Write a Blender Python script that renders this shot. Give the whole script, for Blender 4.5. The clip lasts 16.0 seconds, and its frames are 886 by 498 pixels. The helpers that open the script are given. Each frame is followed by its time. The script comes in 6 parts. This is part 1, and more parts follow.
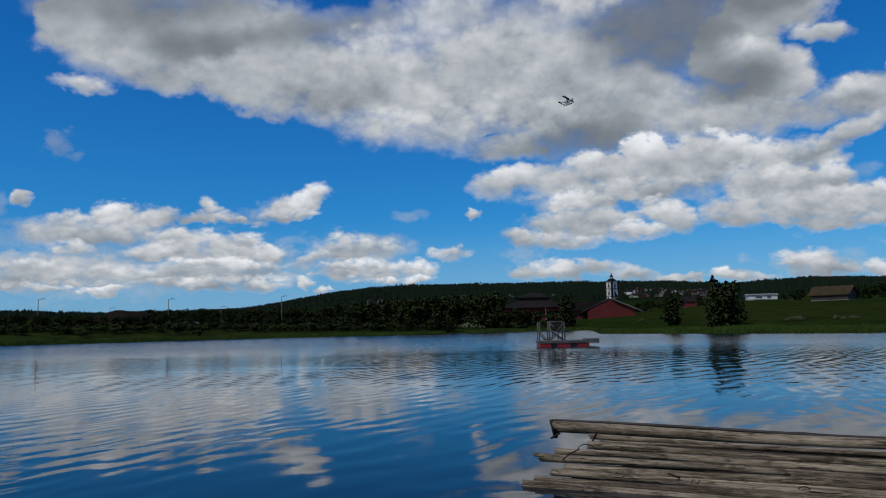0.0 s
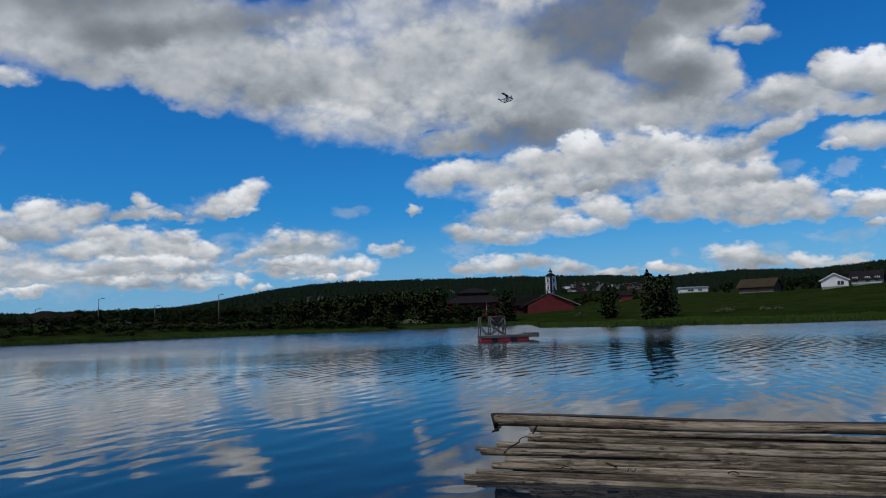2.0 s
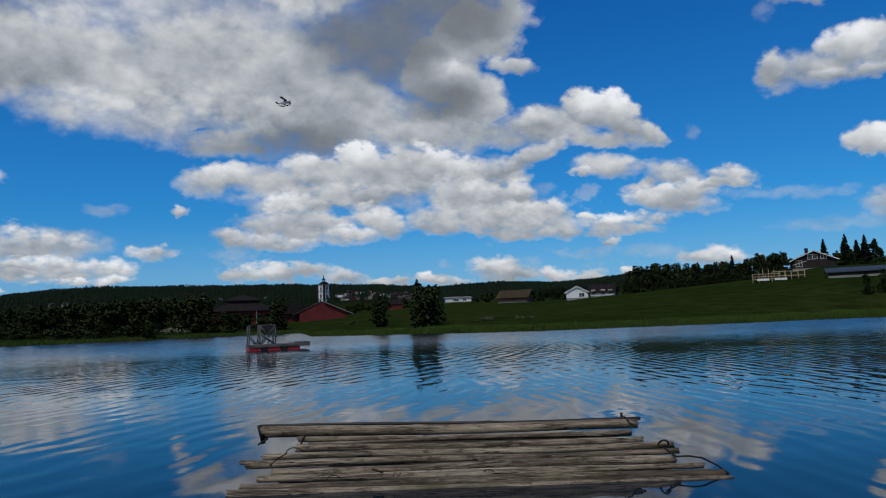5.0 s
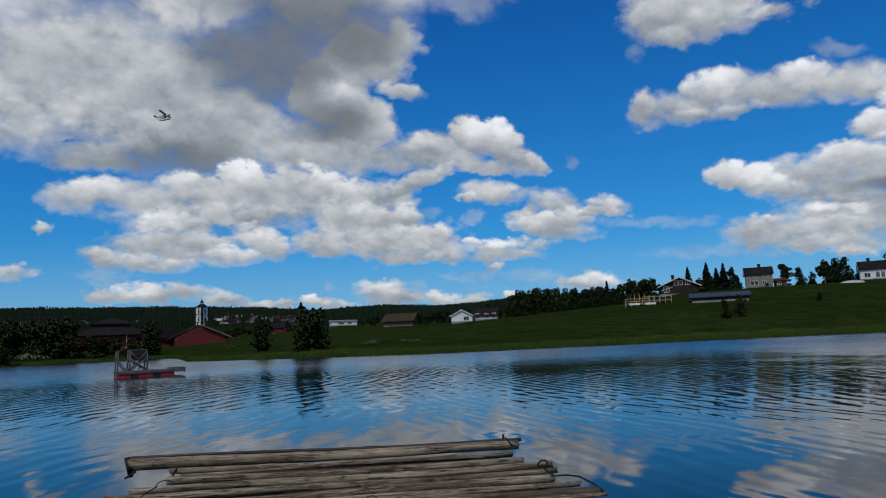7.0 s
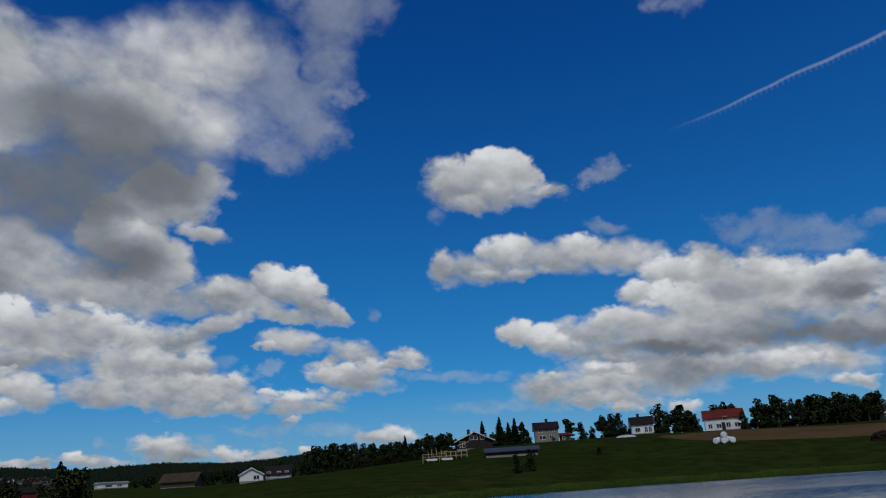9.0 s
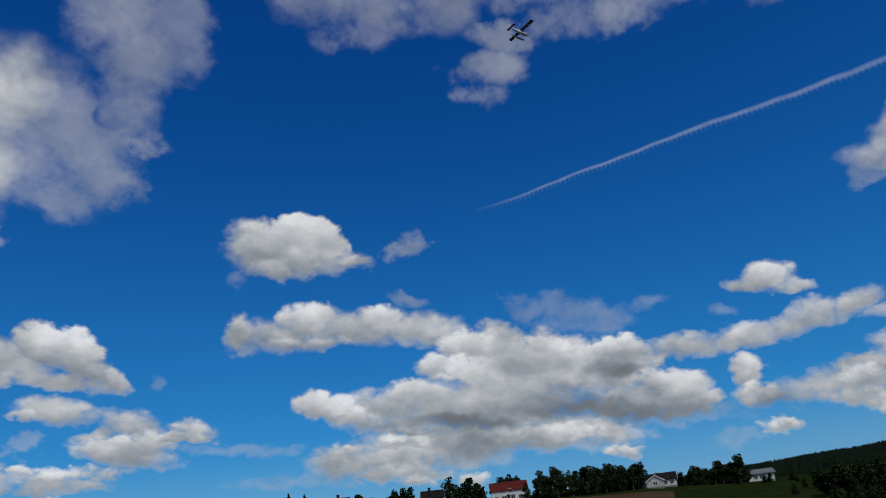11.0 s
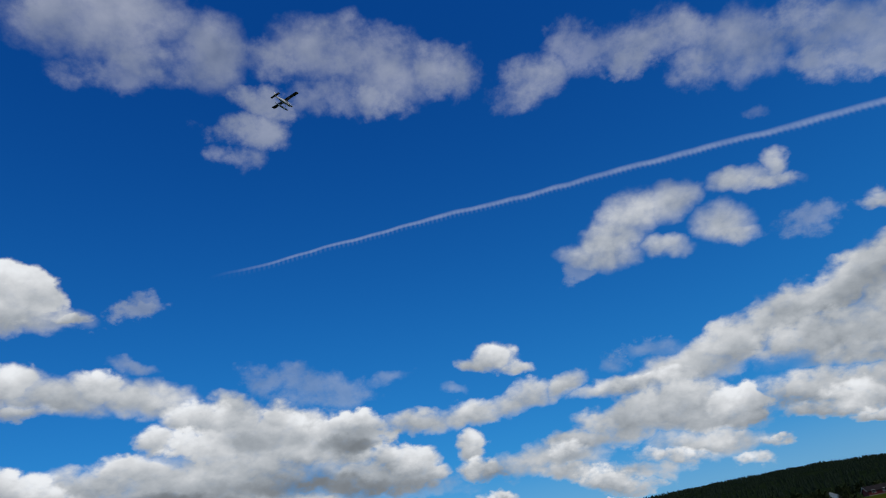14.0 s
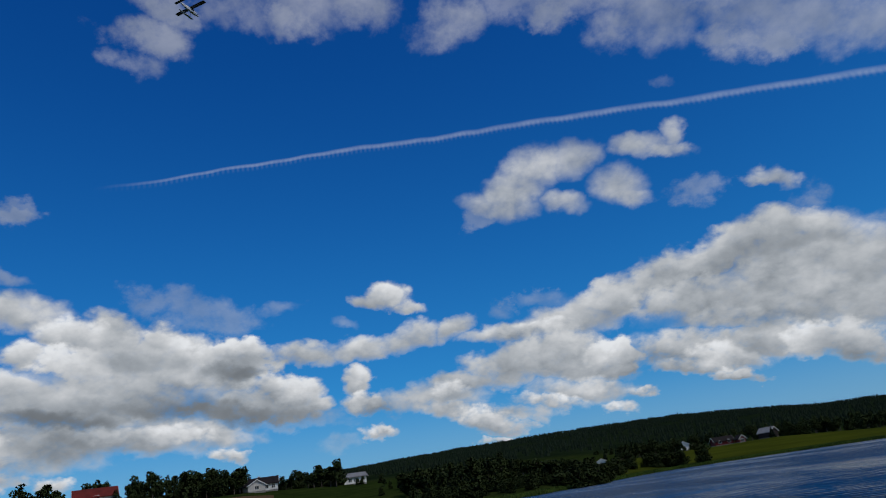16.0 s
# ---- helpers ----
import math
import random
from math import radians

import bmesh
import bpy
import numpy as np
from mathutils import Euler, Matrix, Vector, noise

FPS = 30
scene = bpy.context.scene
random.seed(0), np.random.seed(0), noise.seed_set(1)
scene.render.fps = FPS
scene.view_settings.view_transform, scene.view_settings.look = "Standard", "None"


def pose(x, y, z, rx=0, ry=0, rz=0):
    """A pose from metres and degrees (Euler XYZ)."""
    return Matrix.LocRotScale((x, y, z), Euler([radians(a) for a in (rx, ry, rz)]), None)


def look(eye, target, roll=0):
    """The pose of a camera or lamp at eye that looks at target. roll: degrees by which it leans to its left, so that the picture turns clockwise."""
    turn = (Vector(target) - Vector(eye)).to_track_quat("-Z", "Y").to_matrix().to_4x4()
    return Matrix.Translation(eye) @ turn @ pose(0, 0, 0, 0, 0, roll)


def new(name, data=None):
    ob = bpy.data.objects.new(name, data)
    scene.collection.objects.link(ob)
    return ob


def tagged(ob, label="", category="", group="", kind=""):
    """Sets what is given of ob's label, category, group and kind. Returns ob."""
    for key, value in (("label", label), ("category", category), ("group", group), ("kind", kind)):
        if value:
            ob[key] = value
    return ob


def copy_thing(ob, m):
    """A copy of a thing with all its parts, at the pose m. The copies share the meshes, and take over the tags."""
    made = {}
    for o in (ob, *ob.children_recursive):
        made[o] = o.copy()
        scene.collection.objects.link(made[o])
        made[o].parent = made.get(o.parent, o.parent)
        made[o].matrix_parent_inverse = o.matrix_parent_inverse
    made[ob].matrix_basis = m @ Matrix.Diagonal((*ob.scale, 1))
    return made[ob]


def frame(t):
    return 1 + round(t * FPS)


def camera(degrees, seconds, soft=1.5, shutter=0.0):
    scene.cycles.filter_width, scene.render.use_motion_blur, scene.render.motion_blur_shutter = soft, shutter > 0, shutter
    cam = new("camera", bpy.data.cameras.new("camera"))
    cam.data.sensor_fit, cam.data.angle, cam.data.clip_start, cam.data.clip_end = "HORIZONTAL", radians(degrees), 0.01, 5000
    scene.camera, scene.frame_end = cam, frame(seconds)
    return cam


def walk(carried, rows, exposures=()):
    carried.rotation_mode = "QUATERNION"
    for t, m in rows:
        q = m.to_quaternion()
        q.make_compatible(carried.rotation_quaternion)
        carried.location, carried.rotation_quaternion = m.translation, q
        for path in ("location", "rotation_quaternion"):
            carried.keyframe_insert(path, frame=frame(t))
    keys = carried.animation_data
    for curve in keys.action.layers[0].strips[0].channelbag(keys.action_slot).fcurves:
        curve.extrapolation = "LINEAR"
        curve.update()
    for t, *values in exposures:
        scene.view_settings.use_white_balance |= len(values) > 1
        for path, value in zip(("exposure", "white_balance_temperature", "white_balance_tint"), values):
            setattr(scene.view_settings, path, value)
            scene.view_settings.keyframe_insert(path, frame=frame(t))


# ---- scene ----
cam = camera(64.5, 16.0, soft=1.1)
EXPOSURES = [(0.0, -1.1), (7.5, -1.1), (9.0, -1.4), (11.5, -1.27), (13.5, -1.05), (16.0, -1.2)]
walk(cam, [
    (0.0, pose(0, 0, 1.8, 96.201, 1.193, 0.130)),
    (0.5, pose(0, 0, 1.8, 95.929, 1.323, -0.845)),
    (1.0, pose(0, 0, 1.8, 95.750, 1.403, -1.771)),
    (1.5, pose(0, 0, 1.8, 95.729, 1.658, -2.991)),
    (2.0, pose(0, 0, 1.8, 95.749, 2.033, -4.615)),
    (2.5, pose(0, 0, 1.8, 95.905, 2.247, -6.418)),
    (3.0, pose(0, 0, 1.8, 96.034, 2.326, -9.136)),
    (3.5, pose(0, 0, 1.8, 96.079, 2.402, -12.306)),
    (4.0, pose(0, 0, 1.8, 95.988, 2.303, -15.589)),
    (4.5, pose(0, 0, 1.8, 95.909, 2.151, -19.591)),
    (7.0, pose(0, 0, 1.8, 97.313, 2.298, -32.251)),
    (7.5, pose(0, 0, 1.8, 99.793, 2.655, -35.092)),
    (8.0, pose(0, 0, 1.8, 102.671, 2.990, -39.059)),
    (8.5, pose(0, 0, 1.8, 105.843, 3.398, -43.525)),
    (9.0, pose(0, 0, 1.8, 108.775, 3.543, -48.326)),
    (11.5, pose(0, 0, 1.8, 114.052, 7.193, -67.794)),
    (12.0, pose(0, 0, 1.8, 115.578, 8.444, -71.045)),
    (12.5, pose(0, 0, 1.8, 116.979, 8.878, -74.243)),
    (13.0, pose(0, 0, 1.8, 116.797, 9.509, -77.656)),
    (13.5, pose(0, 0, 1.8, 116.772, 10.123, -81.739)),
    (14.0, pose(0, 0, 1.8, 116.058, 10.152, -85.021)),
    (14.5, pose(0, 0, 1.8, 114.600, 10.078, -88.050)),
    (15.0, pose(0, 0, 1.8, 113.007, 9.416, -90.700)),
    (15.5, pose(0, 0, 1.8, 111.134, 8.986, -92.551)),
    (16.0, pose(0, 0, 1.8, 109.570, 8.379, -94.653)),
], EXPOSURES)

# light and weather
WORLD_STRENGTH, SUN_POWER = 2.0, 3.0
SKY_POWER, SKY_TINT = (1.34, 0.82, 0.62), (0.0075, 0.077, 0.208)
WAVES = 0.88

# ---------------------------------------------------------------- sky and sun
SUN_AZ, SUN_EL = -130.0, 50.0          # degrees: compass angle from +y, height


def bearing(az, el=0.0):
    a, e = radians(az), radians(el)
    return Vector((math.sin(a) * math.cos(e), math.cos(a) * math.cos(e), math.sin(e)))


# clouds by compass angle and height in degrees, half width, half height and tilt, the nearer after the farther;
# W sunlit heap, L pale, P pale and soft, G grey, D dark grey underside, R ragged, T torn, V thin veil, H gap
clouds = []
# veils behind the low clouds
clouds += [
    ("V", -23, 4.9, 10.51, 2.11, 1), ("V", -30.4, 6.8, 2.08, 1.35, 3), ("V", -29.3, 13.6, 0.67, 0.62, 39), ("V", -28.4, 12.9, 0.66, 0.24, 6), ("V", -32.6, 9, 0.4, 0.78, 2),
    ("V", -2.5, 8.8, 0.93, 0.37, -1), ("V", -12.1, 6.8, 1.24, 0.41, 0), ("V", -11.2, 4.8, 0.89, 0.63, -1), ("V", -14.9, 8.8, 1.31, 0.44, 1), ("V", 6.9, 5.6, 1.58, 0.64, -1),
    ("V", 23.4, 4.4, 0.55, 0.27, -3), ("V", 30.7, 4.3, 0.86, 0.4, -3), ("V", 36.8, 5, 2.42, 0.52, -4), ("V", 40.4, 4.9, 1.92, 0.42, -5), ("V", 31.4, 10.3, 1.09, 0.44, -5),
    ("V", 34.7, 9.5, 1.67, 0.52, 10), ("V", -2.3, 8.9, 0.93, 0.31, 1), ("V", 43.5, 13.8, 0.45, 0.32, -14),
]
# veils behind the low clouds
clouds += [
    ("V", 40.2, 11.9, 0.63, 0.25, -8),
]
# thin scraps of the far sky
clouds += [
    ("V", 74.2, 16.9, 2.16, 0.89, -8), ("V", 77.4, 16.3, 1.4, 0.78, -15), ("V", 49.4, 8.6, 3.67, 0.36, -4), ("V", 52.3, 5.7, 2.68, 0.44, -4), ("V", 55.9, 5.9, 2.19, 0.44, -5),
    ("V", 64.4, 23.7, 0.67, 0.51, -13), ("V", 49.4, 21.5, 0.59, 0.46, -5), ("V", 59.4, 22.6, 0.93, 0.44, -9), ("V", 76.7, 16.5, 3.31, 0.99, -14), ("V", 83.3, 16, 1.49, 0.4, 3),
    ("V", 87.6, 5.3, 1.26, 0.43, 9), ("V", 88.5, 14.4, 0.88, 0.35, -12), ("V", 104.1, 14, 1.64, 0.55, -6), ("V", 105.1, 13.7, 1.81, 0.45, -12), ("V", 119.2, 19.6, 1.58, 0.84, 3),
    ("V", 126.6, 16.9, 1, 0.96, -19), ("V", 119.2, 28.2, 0.67, 0.34, -20), ("V", 101.3, 21.5, 1.06, 0.6, 24),
]
# west edge of the grey bank
clouds += [
    ("L", -29.3, 22, 1.75, 2.35, -8), ("G", -26.1, 21.9, 4.41, 3.32, 2), ("G", -20.4, 21.8, 6.31, 3.02, 3), ("G", -22.1, 19.1, 2.66, 0.98, 2), ("L", -27.9, 17.9, 1.78, 0.63, 0),
    ("G", -23.7, 19.9, 3.64, 1.39, 8), ("G", -16.5, 22.2, 6.63, 3.46, 6), ("L", -16.1, 18.9, 4.73, 1.81, -15), ("D", -23.7, 24, 6.12, 1.45, 9), ("D", -19.6, 21.8, 3.85, 1.01, 6),
]
# middle of the grey bank
clouds += [
    ("G", -11.3, 20.1, 6.86, 2.69, 8), ("G", -5.4, 19.5, 7.46, 3.24, 6), ("G", 6, 19.9, 10.1, 4.68, 2), ("G", -0.4, 17.3, 6.5, 2.23, -5), ("P", -5.6, 16.2, 2.86, 1.34, -4),
    ("P", -1.3, 15.8, 3.87, 1.29, -2), ("P", 1.8, 16.3, 4.45, 1.64, 2), ("D", -7.1, 23.7, 5.75, 1.35, 7), ("P", -5.5, 22.3, 3.77, 1.58, 7), ("P", 1, 24.1, 4.05, 2.41, 6),
    ("G", 8.6, 17.1, 5.12, 2.64, 0), ("P", 8.3, 23.1, 4.24, 2.5, 2), ("G", 6.2, 14.7, 3.2, 1.33, 0), ("D", 9.9, 15.1, 4.43, 1.43, -1), ("P", 5.8, 16.4, 3.21, 1.54, 1),
    ("G", 14.2, 17.4, 6.13, 3.53, -1), ("D", 17.3, 22.5, 4.3, 2.54, -2), ("D", 20.2, 23.6, 3.81, 2.92, -4),
]
# middle of the grey bank
clouds += [
    ("D", 18.7, 20.8, 2.85, 1.29, -3), ("G", 19.8, 16.1, 4.7, 2, -3), ("P", 9.5, 16.9, 2.34, 1.06, 0), ("H", 4.4, 15.4, 1, 0.22, 1),
]
# east shoulder of the grey bank
clouds += [
    ("G", 23.1, 16.1, 5.11, 2.21, -4), ("L", 23.3, 19.6, 3.51, 2.8, -7), ("L", 24.9, 21.8, 2.8, 1.89, -7), ("L", 27.3, 23, 3.47, 2.47, -9), ("L", 29.2, 24, 2.52, 1.61, -9),
    ("L", 25.3, 17.9, 3.7, 2.17, -23), ("L", 29.4, 20.1, 2.04, 0.63, -7), ("G", 21.6, 14.9, 5.13, 1.07, -4), ("G", 26.7, 15.1, 4.55, 0.97, -5), ("L", 32.1, 15.3, 3.71, 1.29, -7),
    ("W", 31.3, 15.9, 1.68, 0.86, -7), ("W", 36.3, 16.4, 2.6, 1.5, -10), ("W", 38.3, 15.3, 2.18, 1.37, -35), ("G", 35, 14.2, 4.85, 0.6, -7), ("L", 39.8, 14, 1.54, 0.48, -24),
    ("L", 36.6, 11.9, 2.47, 0.81, -7), ("L", 34.7, 11.6, 1.01, 0.35, -6),
]
# crown of the grey bank
clouds += [
    ("G", 13.5, 27.8, 5.9, 4.21, 15), ("G", 11.7, 30.5, 5.44, 3.31, 16), ("P", 18.6, 31, 5.21, 2.34, 10), ("P", 12.2, 24.8, 3.38, 1.74, 11), ("G", 23.2, 28.4, 5.88, 4.11, 9),
    ("P", 25.7, 32.3, 5.25, 3.03, 8), ("P", 29.6, 33.5, 4.97, 2.84, 6), ("P", 28.7, 28.5, 3.36, 2.96, 13), ("D", 18.8, 27.5, 4.68, 1.81, 8), ("D", 23.3, 25.7, 4.86, 3.17, -2),
    ("D", 26.4, 24.5, 3.66, 1.94, 4), ("D", 20.8, 21.5, 2.49, 2.57, -39), ("D", 14.6, 23.2, 3.1, 1, 8), ("D", 13.2, 14.6, 3.2, 1.2, 4), ("D", 23.6, 17.8, 2.99, 1.3, 3),
]
# torn crown of the grey bank
clouds += [
    ("T", 34.1, 32.5, 4.07, 3.12, 6), ("T", 33, 28.7, 2.73, 2.36, 9), ("T", 36.6, 30.3, 3.05, 2.14, 3), ("T", 35.5, 26.8, 1.98, 1.41, 2), ("T", 39, 33.2, 2.19, 1.75, 4),
    ("T", 40.7, 31.3, 1.35, 0.86, 0), ("T", 38, 28.3, 2.27, 1.22, 0), ("H", 38.2, 33.2, 1.04, 0.92, 8), ("H", 10.2, 27.3, 0.67, 0.59, 31), ("T", 38.3, 40.7, 3.65, 2.59, 15),
    ("T", 40.3, 37.7, 2.78, 2.11, 13), ("T", 39.6, 34.6, 2.03, 2.14, -7), ("V", 43.6, 41.8, 2.86, 2.65, 29), ("V", 45.1, 37.7, 1.84, 1.2, 9),
]
# long cumulus row
clouds += [
    ("G", 14.9, 10.4, 7.45, 1.37, -2), ("G", 19.6, 11.4, 5.12, 1.82, -3), ("L", 4.8, 11.3, 2.03, 0.99, 0), ("W", 6.4, 11.9, 2.28, 0.99, 0), ("L", 9.4, 11.6, 4.16, 1.18, -1),
    ("W", 13.1, 12.4, 3.27, 1.27, -2), ("L", 14.5, 11.5, 4.21, 1.19, -2), ("W", 17.3, 12.6, 2.81, 1.73, -3), ("L", 20.6, 12.2, 3.26, 2.04, -3), ("G", 19.1, 11, 3.73, 0.91, -3),
    ("W", 22.7, 12.8, 1.95, 1.35, -4), ("L", 16.8, 10.6, 4.2, 0.64, -2), ("L", 12.1, 9.8, 3.72, 1.19, -2), ("W", 10.9, 9.8, 2.32, 0.82, -1), ("L", 11.6, 8, 4.39, 1.38, -2),
    ("W", 6.9, 7, 1.81, 0.82, -1), ("L", 9.2, 6.7, 3.66, 0.6, -2), ("W", 15.7, 7.3, 2.42, 0.74, -2),
]
# long cumulus row
clouds += [
    ("W", 17.8, 8.6, 2.23, 1.01, -3), ("L", 19, 7.8, 1.58, 0.83, -3),
]
# long cumulus row, farther part
clouds += [
    ("H", 15.1, 9.2, 1.12, 0.41, -2), ("L", 26.1, 11.9, 4.09, 1.7, -5), ("W", 24.8, 12.4, 1.65, 0.99, -5), ("L", 30.2, 12.9, 3.71, 0.58, 20), ("L", 25.1, 9.9, 3.19, 2.26, -4),
    ("L", 28.2, 9.4, 3.34, 2.06, -5), ("W", 26.2, 10.3, 2.04, 1.08, -4), ("W", 29.6, 10.2, 1.5, 0.8, -5), ("L", 26.7, 8, 5.6, 1.35, -4), ("W", 31.6, 8.4, 2.5, 1.15, -5),
    ("L", 32.9, 7.4, 2.34, 0.79, -5), ("G", 27.6, 7, 5.11, 0.54, -4), ("G", 23.1, 7.5, 2.29, 0.55, -3), ("W", 28.6, 8.7, 2, 0.81, -4),
]
# small cumulus chain
clouds += [
    ("L", 37.4, 6.9, 3.42, 0.51, -5), ("W", 36.6, 7.5, 2.44, 0.52, -5), ("W", 40.4, 7.4, 1.62, 0.54, -6), ("W", 35.5, 8, 0.99, 0.43, -5), ("L", 36.9, 6.1, 0.81, 0.3, -5),
    ("L", 41.6, 10.8, 2.1, 0.99, -8), ("L", 39.5, 10.3, 1.57, 0.55, 15), ("L", 42.2, 8.3, 2.82, 0.74, -7), ("W", 40.4, 9.2, 2.25, 1, -7), ("W", 43, 9.3, 1.67, 0.98, -8),
    ("W", 44.7, 9.8, 1.44, 0.52, 9), ("W", 46, 10.3, 1.69, 0.67, -9), ("L", 46.2, 9.7, 1.58, 0.36, -8),
]
# low clouds over the hills
clouds += [
    ("L", 6.9, 4, 2.25, 0.45, -2), ("W", 9.6, 4.3, 2.37, 0.73, -2), ("L", 12.1, 4.4, 1.84, 0.6, -2), ("L", 15.1, 3.8, 1.38, 0.55, -2), ("L", 19.2, 3.3, 2.76, 0.32, -3),
    ("W", 22.7, 3.4, 2.27, 0.46, -3), ("L", 28.3, 3.7, 2.64, 0.63, -3), ("W", 27.4, 4.3, 2.04, 0.77, -3), ("W", 33, 3.3, 1.85, 0.57, -3), ("L", 35.3, 3.4, 1.15, 0.48, -4),
    ("L", 43, 4.1, 1.25, 0.62, -5), ("W", 44.9, 4.1, 1.84, 0.64, -5), ("W", 38.3, 3.4, 0.55, 0.34, -4), ("W", 0.5, 5.7, 1.64, 0.49, -1), ("L", 2.9, 8.9, 0.75, 0.45, 0),
    ("W", 63, 5, 1.43, 0.42, -5), ("W", 67.4, 4.8, 0.92, 0.49, -4),
]
# west cluster, upper row
clouds += [
    ("L", -31.2, 9.6, 0.59, 0.47, 8), ("L", -27.9, 7.4, 3.46, 1.14, 3), ("W", -25.2, 8.9, 1.53, 1, 4), ("W", -23.2, 8.4, 2.37, 1.02, 2), ("L", -25.7, 7.3, 4.16, 0.83, 2),
    ("L", -19.4, 8.5, 2.57, 0.48, 2), ("W", -18.5, 9.4, 0.63, 0.74, -2), ("L", -16.4, 8.3, 1.72, 0.31, 1), ("W", -28.3, 8.3, 1.45, 0.57, 3), ("V", -13.8, 9.1, 1.77, 0.62, 16),
    ("L", -12.7, 9.3, 2.58, 0.81, 13), ("W", -10.8, 10.2, 1.9, 0.99, 26), ("L", -12.9, 8.8, 2.66, 0.45, 1),
]
# west cluster, lower rows
clouds += [
    ("G", -28.8, 4.6, 5.33, 1.05, 1), ("G", -20, 4.1, 7.73, 0.95, 0), ("G", -31.3, 3.6, 3.04, 0.63, 1), ("L", -30.3, 4.2, 2.76, 0.64, 1), ("W", -30.4, 4.8, 1.38, 0.44, 1),
    ("L", -26, 4.4, 4.11, 0.62, 1), ("W", -27.9, 6.1, 1.38, 0.61, 2), ("L", -22.5, 4.3, 2.37, 0.55, 0), ("W", -20.6, 6.8, 3.06, 0.86, 1), ("L", -21, 5.9, 3.84, 0.86, 1),
    ("W", -22.8, 5.9, 1.78, 0.85, 1), ("L", -16.4, 6, 4.05, 0.88, 0), ("W", -15.8, 7, 1.29, 0.58, 1), ("W", -14.3, 6, 1.39, 0.98, 0), ("G", -18.1, 5.3, 4.18, 0.39, 0),
    ("W", -17.2, 4.8, 4.64, 0.53, 0), ("G", -20.1, 4.2, 3.67, 0.26, 0), ("W", -29.2, 3.4, 2.11, 0.4, 0),
]
# west cluster, lower rows
clouds += [
    ("W", -25.6, 3.3, 2.63, 0.37, 0), ("L", -21.3, 3.5, 2.8, 0.43, 0), ("W", -18.5, 3.4, 2.08, 0.52, 0), ("W", -14.8, 3.6, 2.24, 0.58, 0), ("W", -11.4, 3.7, 0.71, 0.59, -2),
    ("G", -28.2, 3.8, 3.23, 0.24, 1), ("W", -9.8, 3.2, 0.63, 0.36, -1),
]
# single cloud over the long hill
clouds += [
    ("L", -6.6, 6.3, 3.57, 1.1, 0), ("W", -8.2, 7, 1.55, 0.64, 0), ("W", -5.5, 6.5, 2.39, 0.64, -1), ("L", -10.5, 5.5, 1.52, 0.54, 20), ("L", -6.2, 4.7, 3.88, 0.82, -1),
    ("W", -6.9, 5.1, 2.83, 0.46, -1), ("W", -3, 4.7, 2.03, 0.74, -1), ("G", -6.7, 4.3, 3.19, 0.27, -1), ("W", -4.4, 3.9, 2.75, 0.28, -1),
]
# single cloud
clouds += [
    ("L", 50.1, 24.6, 1.59, 1.7, -8), ("L", 53, 23.3, 4.29, 1.88, -6), ("W", 51.6, 24.7, 2.47, 1.79, -6), ("W", 55.1, 24.7, 3.02, 2.3, -8), ("L", 52.4, 22.1, 2.04, 0.72, -6),
    ("L", 55.8, 22.8, 2.64, 1.11, -7), ("L", 58, 22.5, 2.11, 0.4, 6), ("T", 62.2, 22.8, 1.8, 0.57, 14),
]
# ragged bar
clouds += [
    ("L", 49.7, 17.1, 1.24, 1.29, -10), ("W", 49.5, 18, 0.87, 1.01, -6), ("L", 52.8, 17, 3.07, 1.14, -6), ("W", 55, 18.2, 2.11, 1.27, -6), ("L", 58.2, 17.1, 3.88, 1.26, -7),
    ("W", 61, 17.7, 2.33, 1.15, -8), ("L", 64.2, 16.8, 3.45, 1.22, -9), ("L", 66.2, 15.9, 2.01, 0.86, -20), ("T", 63.5, 19.2, 1.41, 0.44, -10), ("L", 54.8, 16.3, 3.72, 0.5, -6),
    ("T", 50.8, 16.3, 0.76, 0.64, -4),
]
# large cumulus, western part
clouds += [
    ("G", 70.9, 10.2, 6.38, 2.47, -9), ("G", 64.5, 7.2, 6.07, 1.28, -6), ("L", 70.6, 14.3, 4.08, 1.75, -10), ("W", 67.9, 15, 2.52, 1.19, -10), ("L", 74.7, 13.7, 2.6, 1.61, -12),
    ("W", 65.2, 13.7, 1.67, 1.04, -8), ("G", 71.4, 12.4, 5.11, 1.41, -10), ("W", 55.6, 11.3, 2.17, 1.35, -5), ("W", 57.4, 10.9, 2, 1.25, -5), ("L", 60.9, 10.8, 3.88, 1.23, -7),
    ("W", 64.2, 11.5, 3.34, 0.95, -8), ("L", 66.7, 10.6, 4.82, 1.36, -8), ("G", 68.1, 9.3, 5.86, 1.01, -8), ("L", 62.4, 9.3, 4.62, 0.78, -7), ("L", 57.8, 7, 3.13, 1.05, -5),
    ("W", 58.3, 7.6, 2.39, 0.62, -5), ("L", 62, 6.8, 4.16, 1.12, -6), ("L", 67.8, 7.6, 4.66, 1.25, -7),
]
# large cumulus, western part
clouds += [
    ("G", 61.4, 5.7, 4.16, 0.52, -5), ("L", 72.7, 7.3, 4.65, 1.28, -8),
]
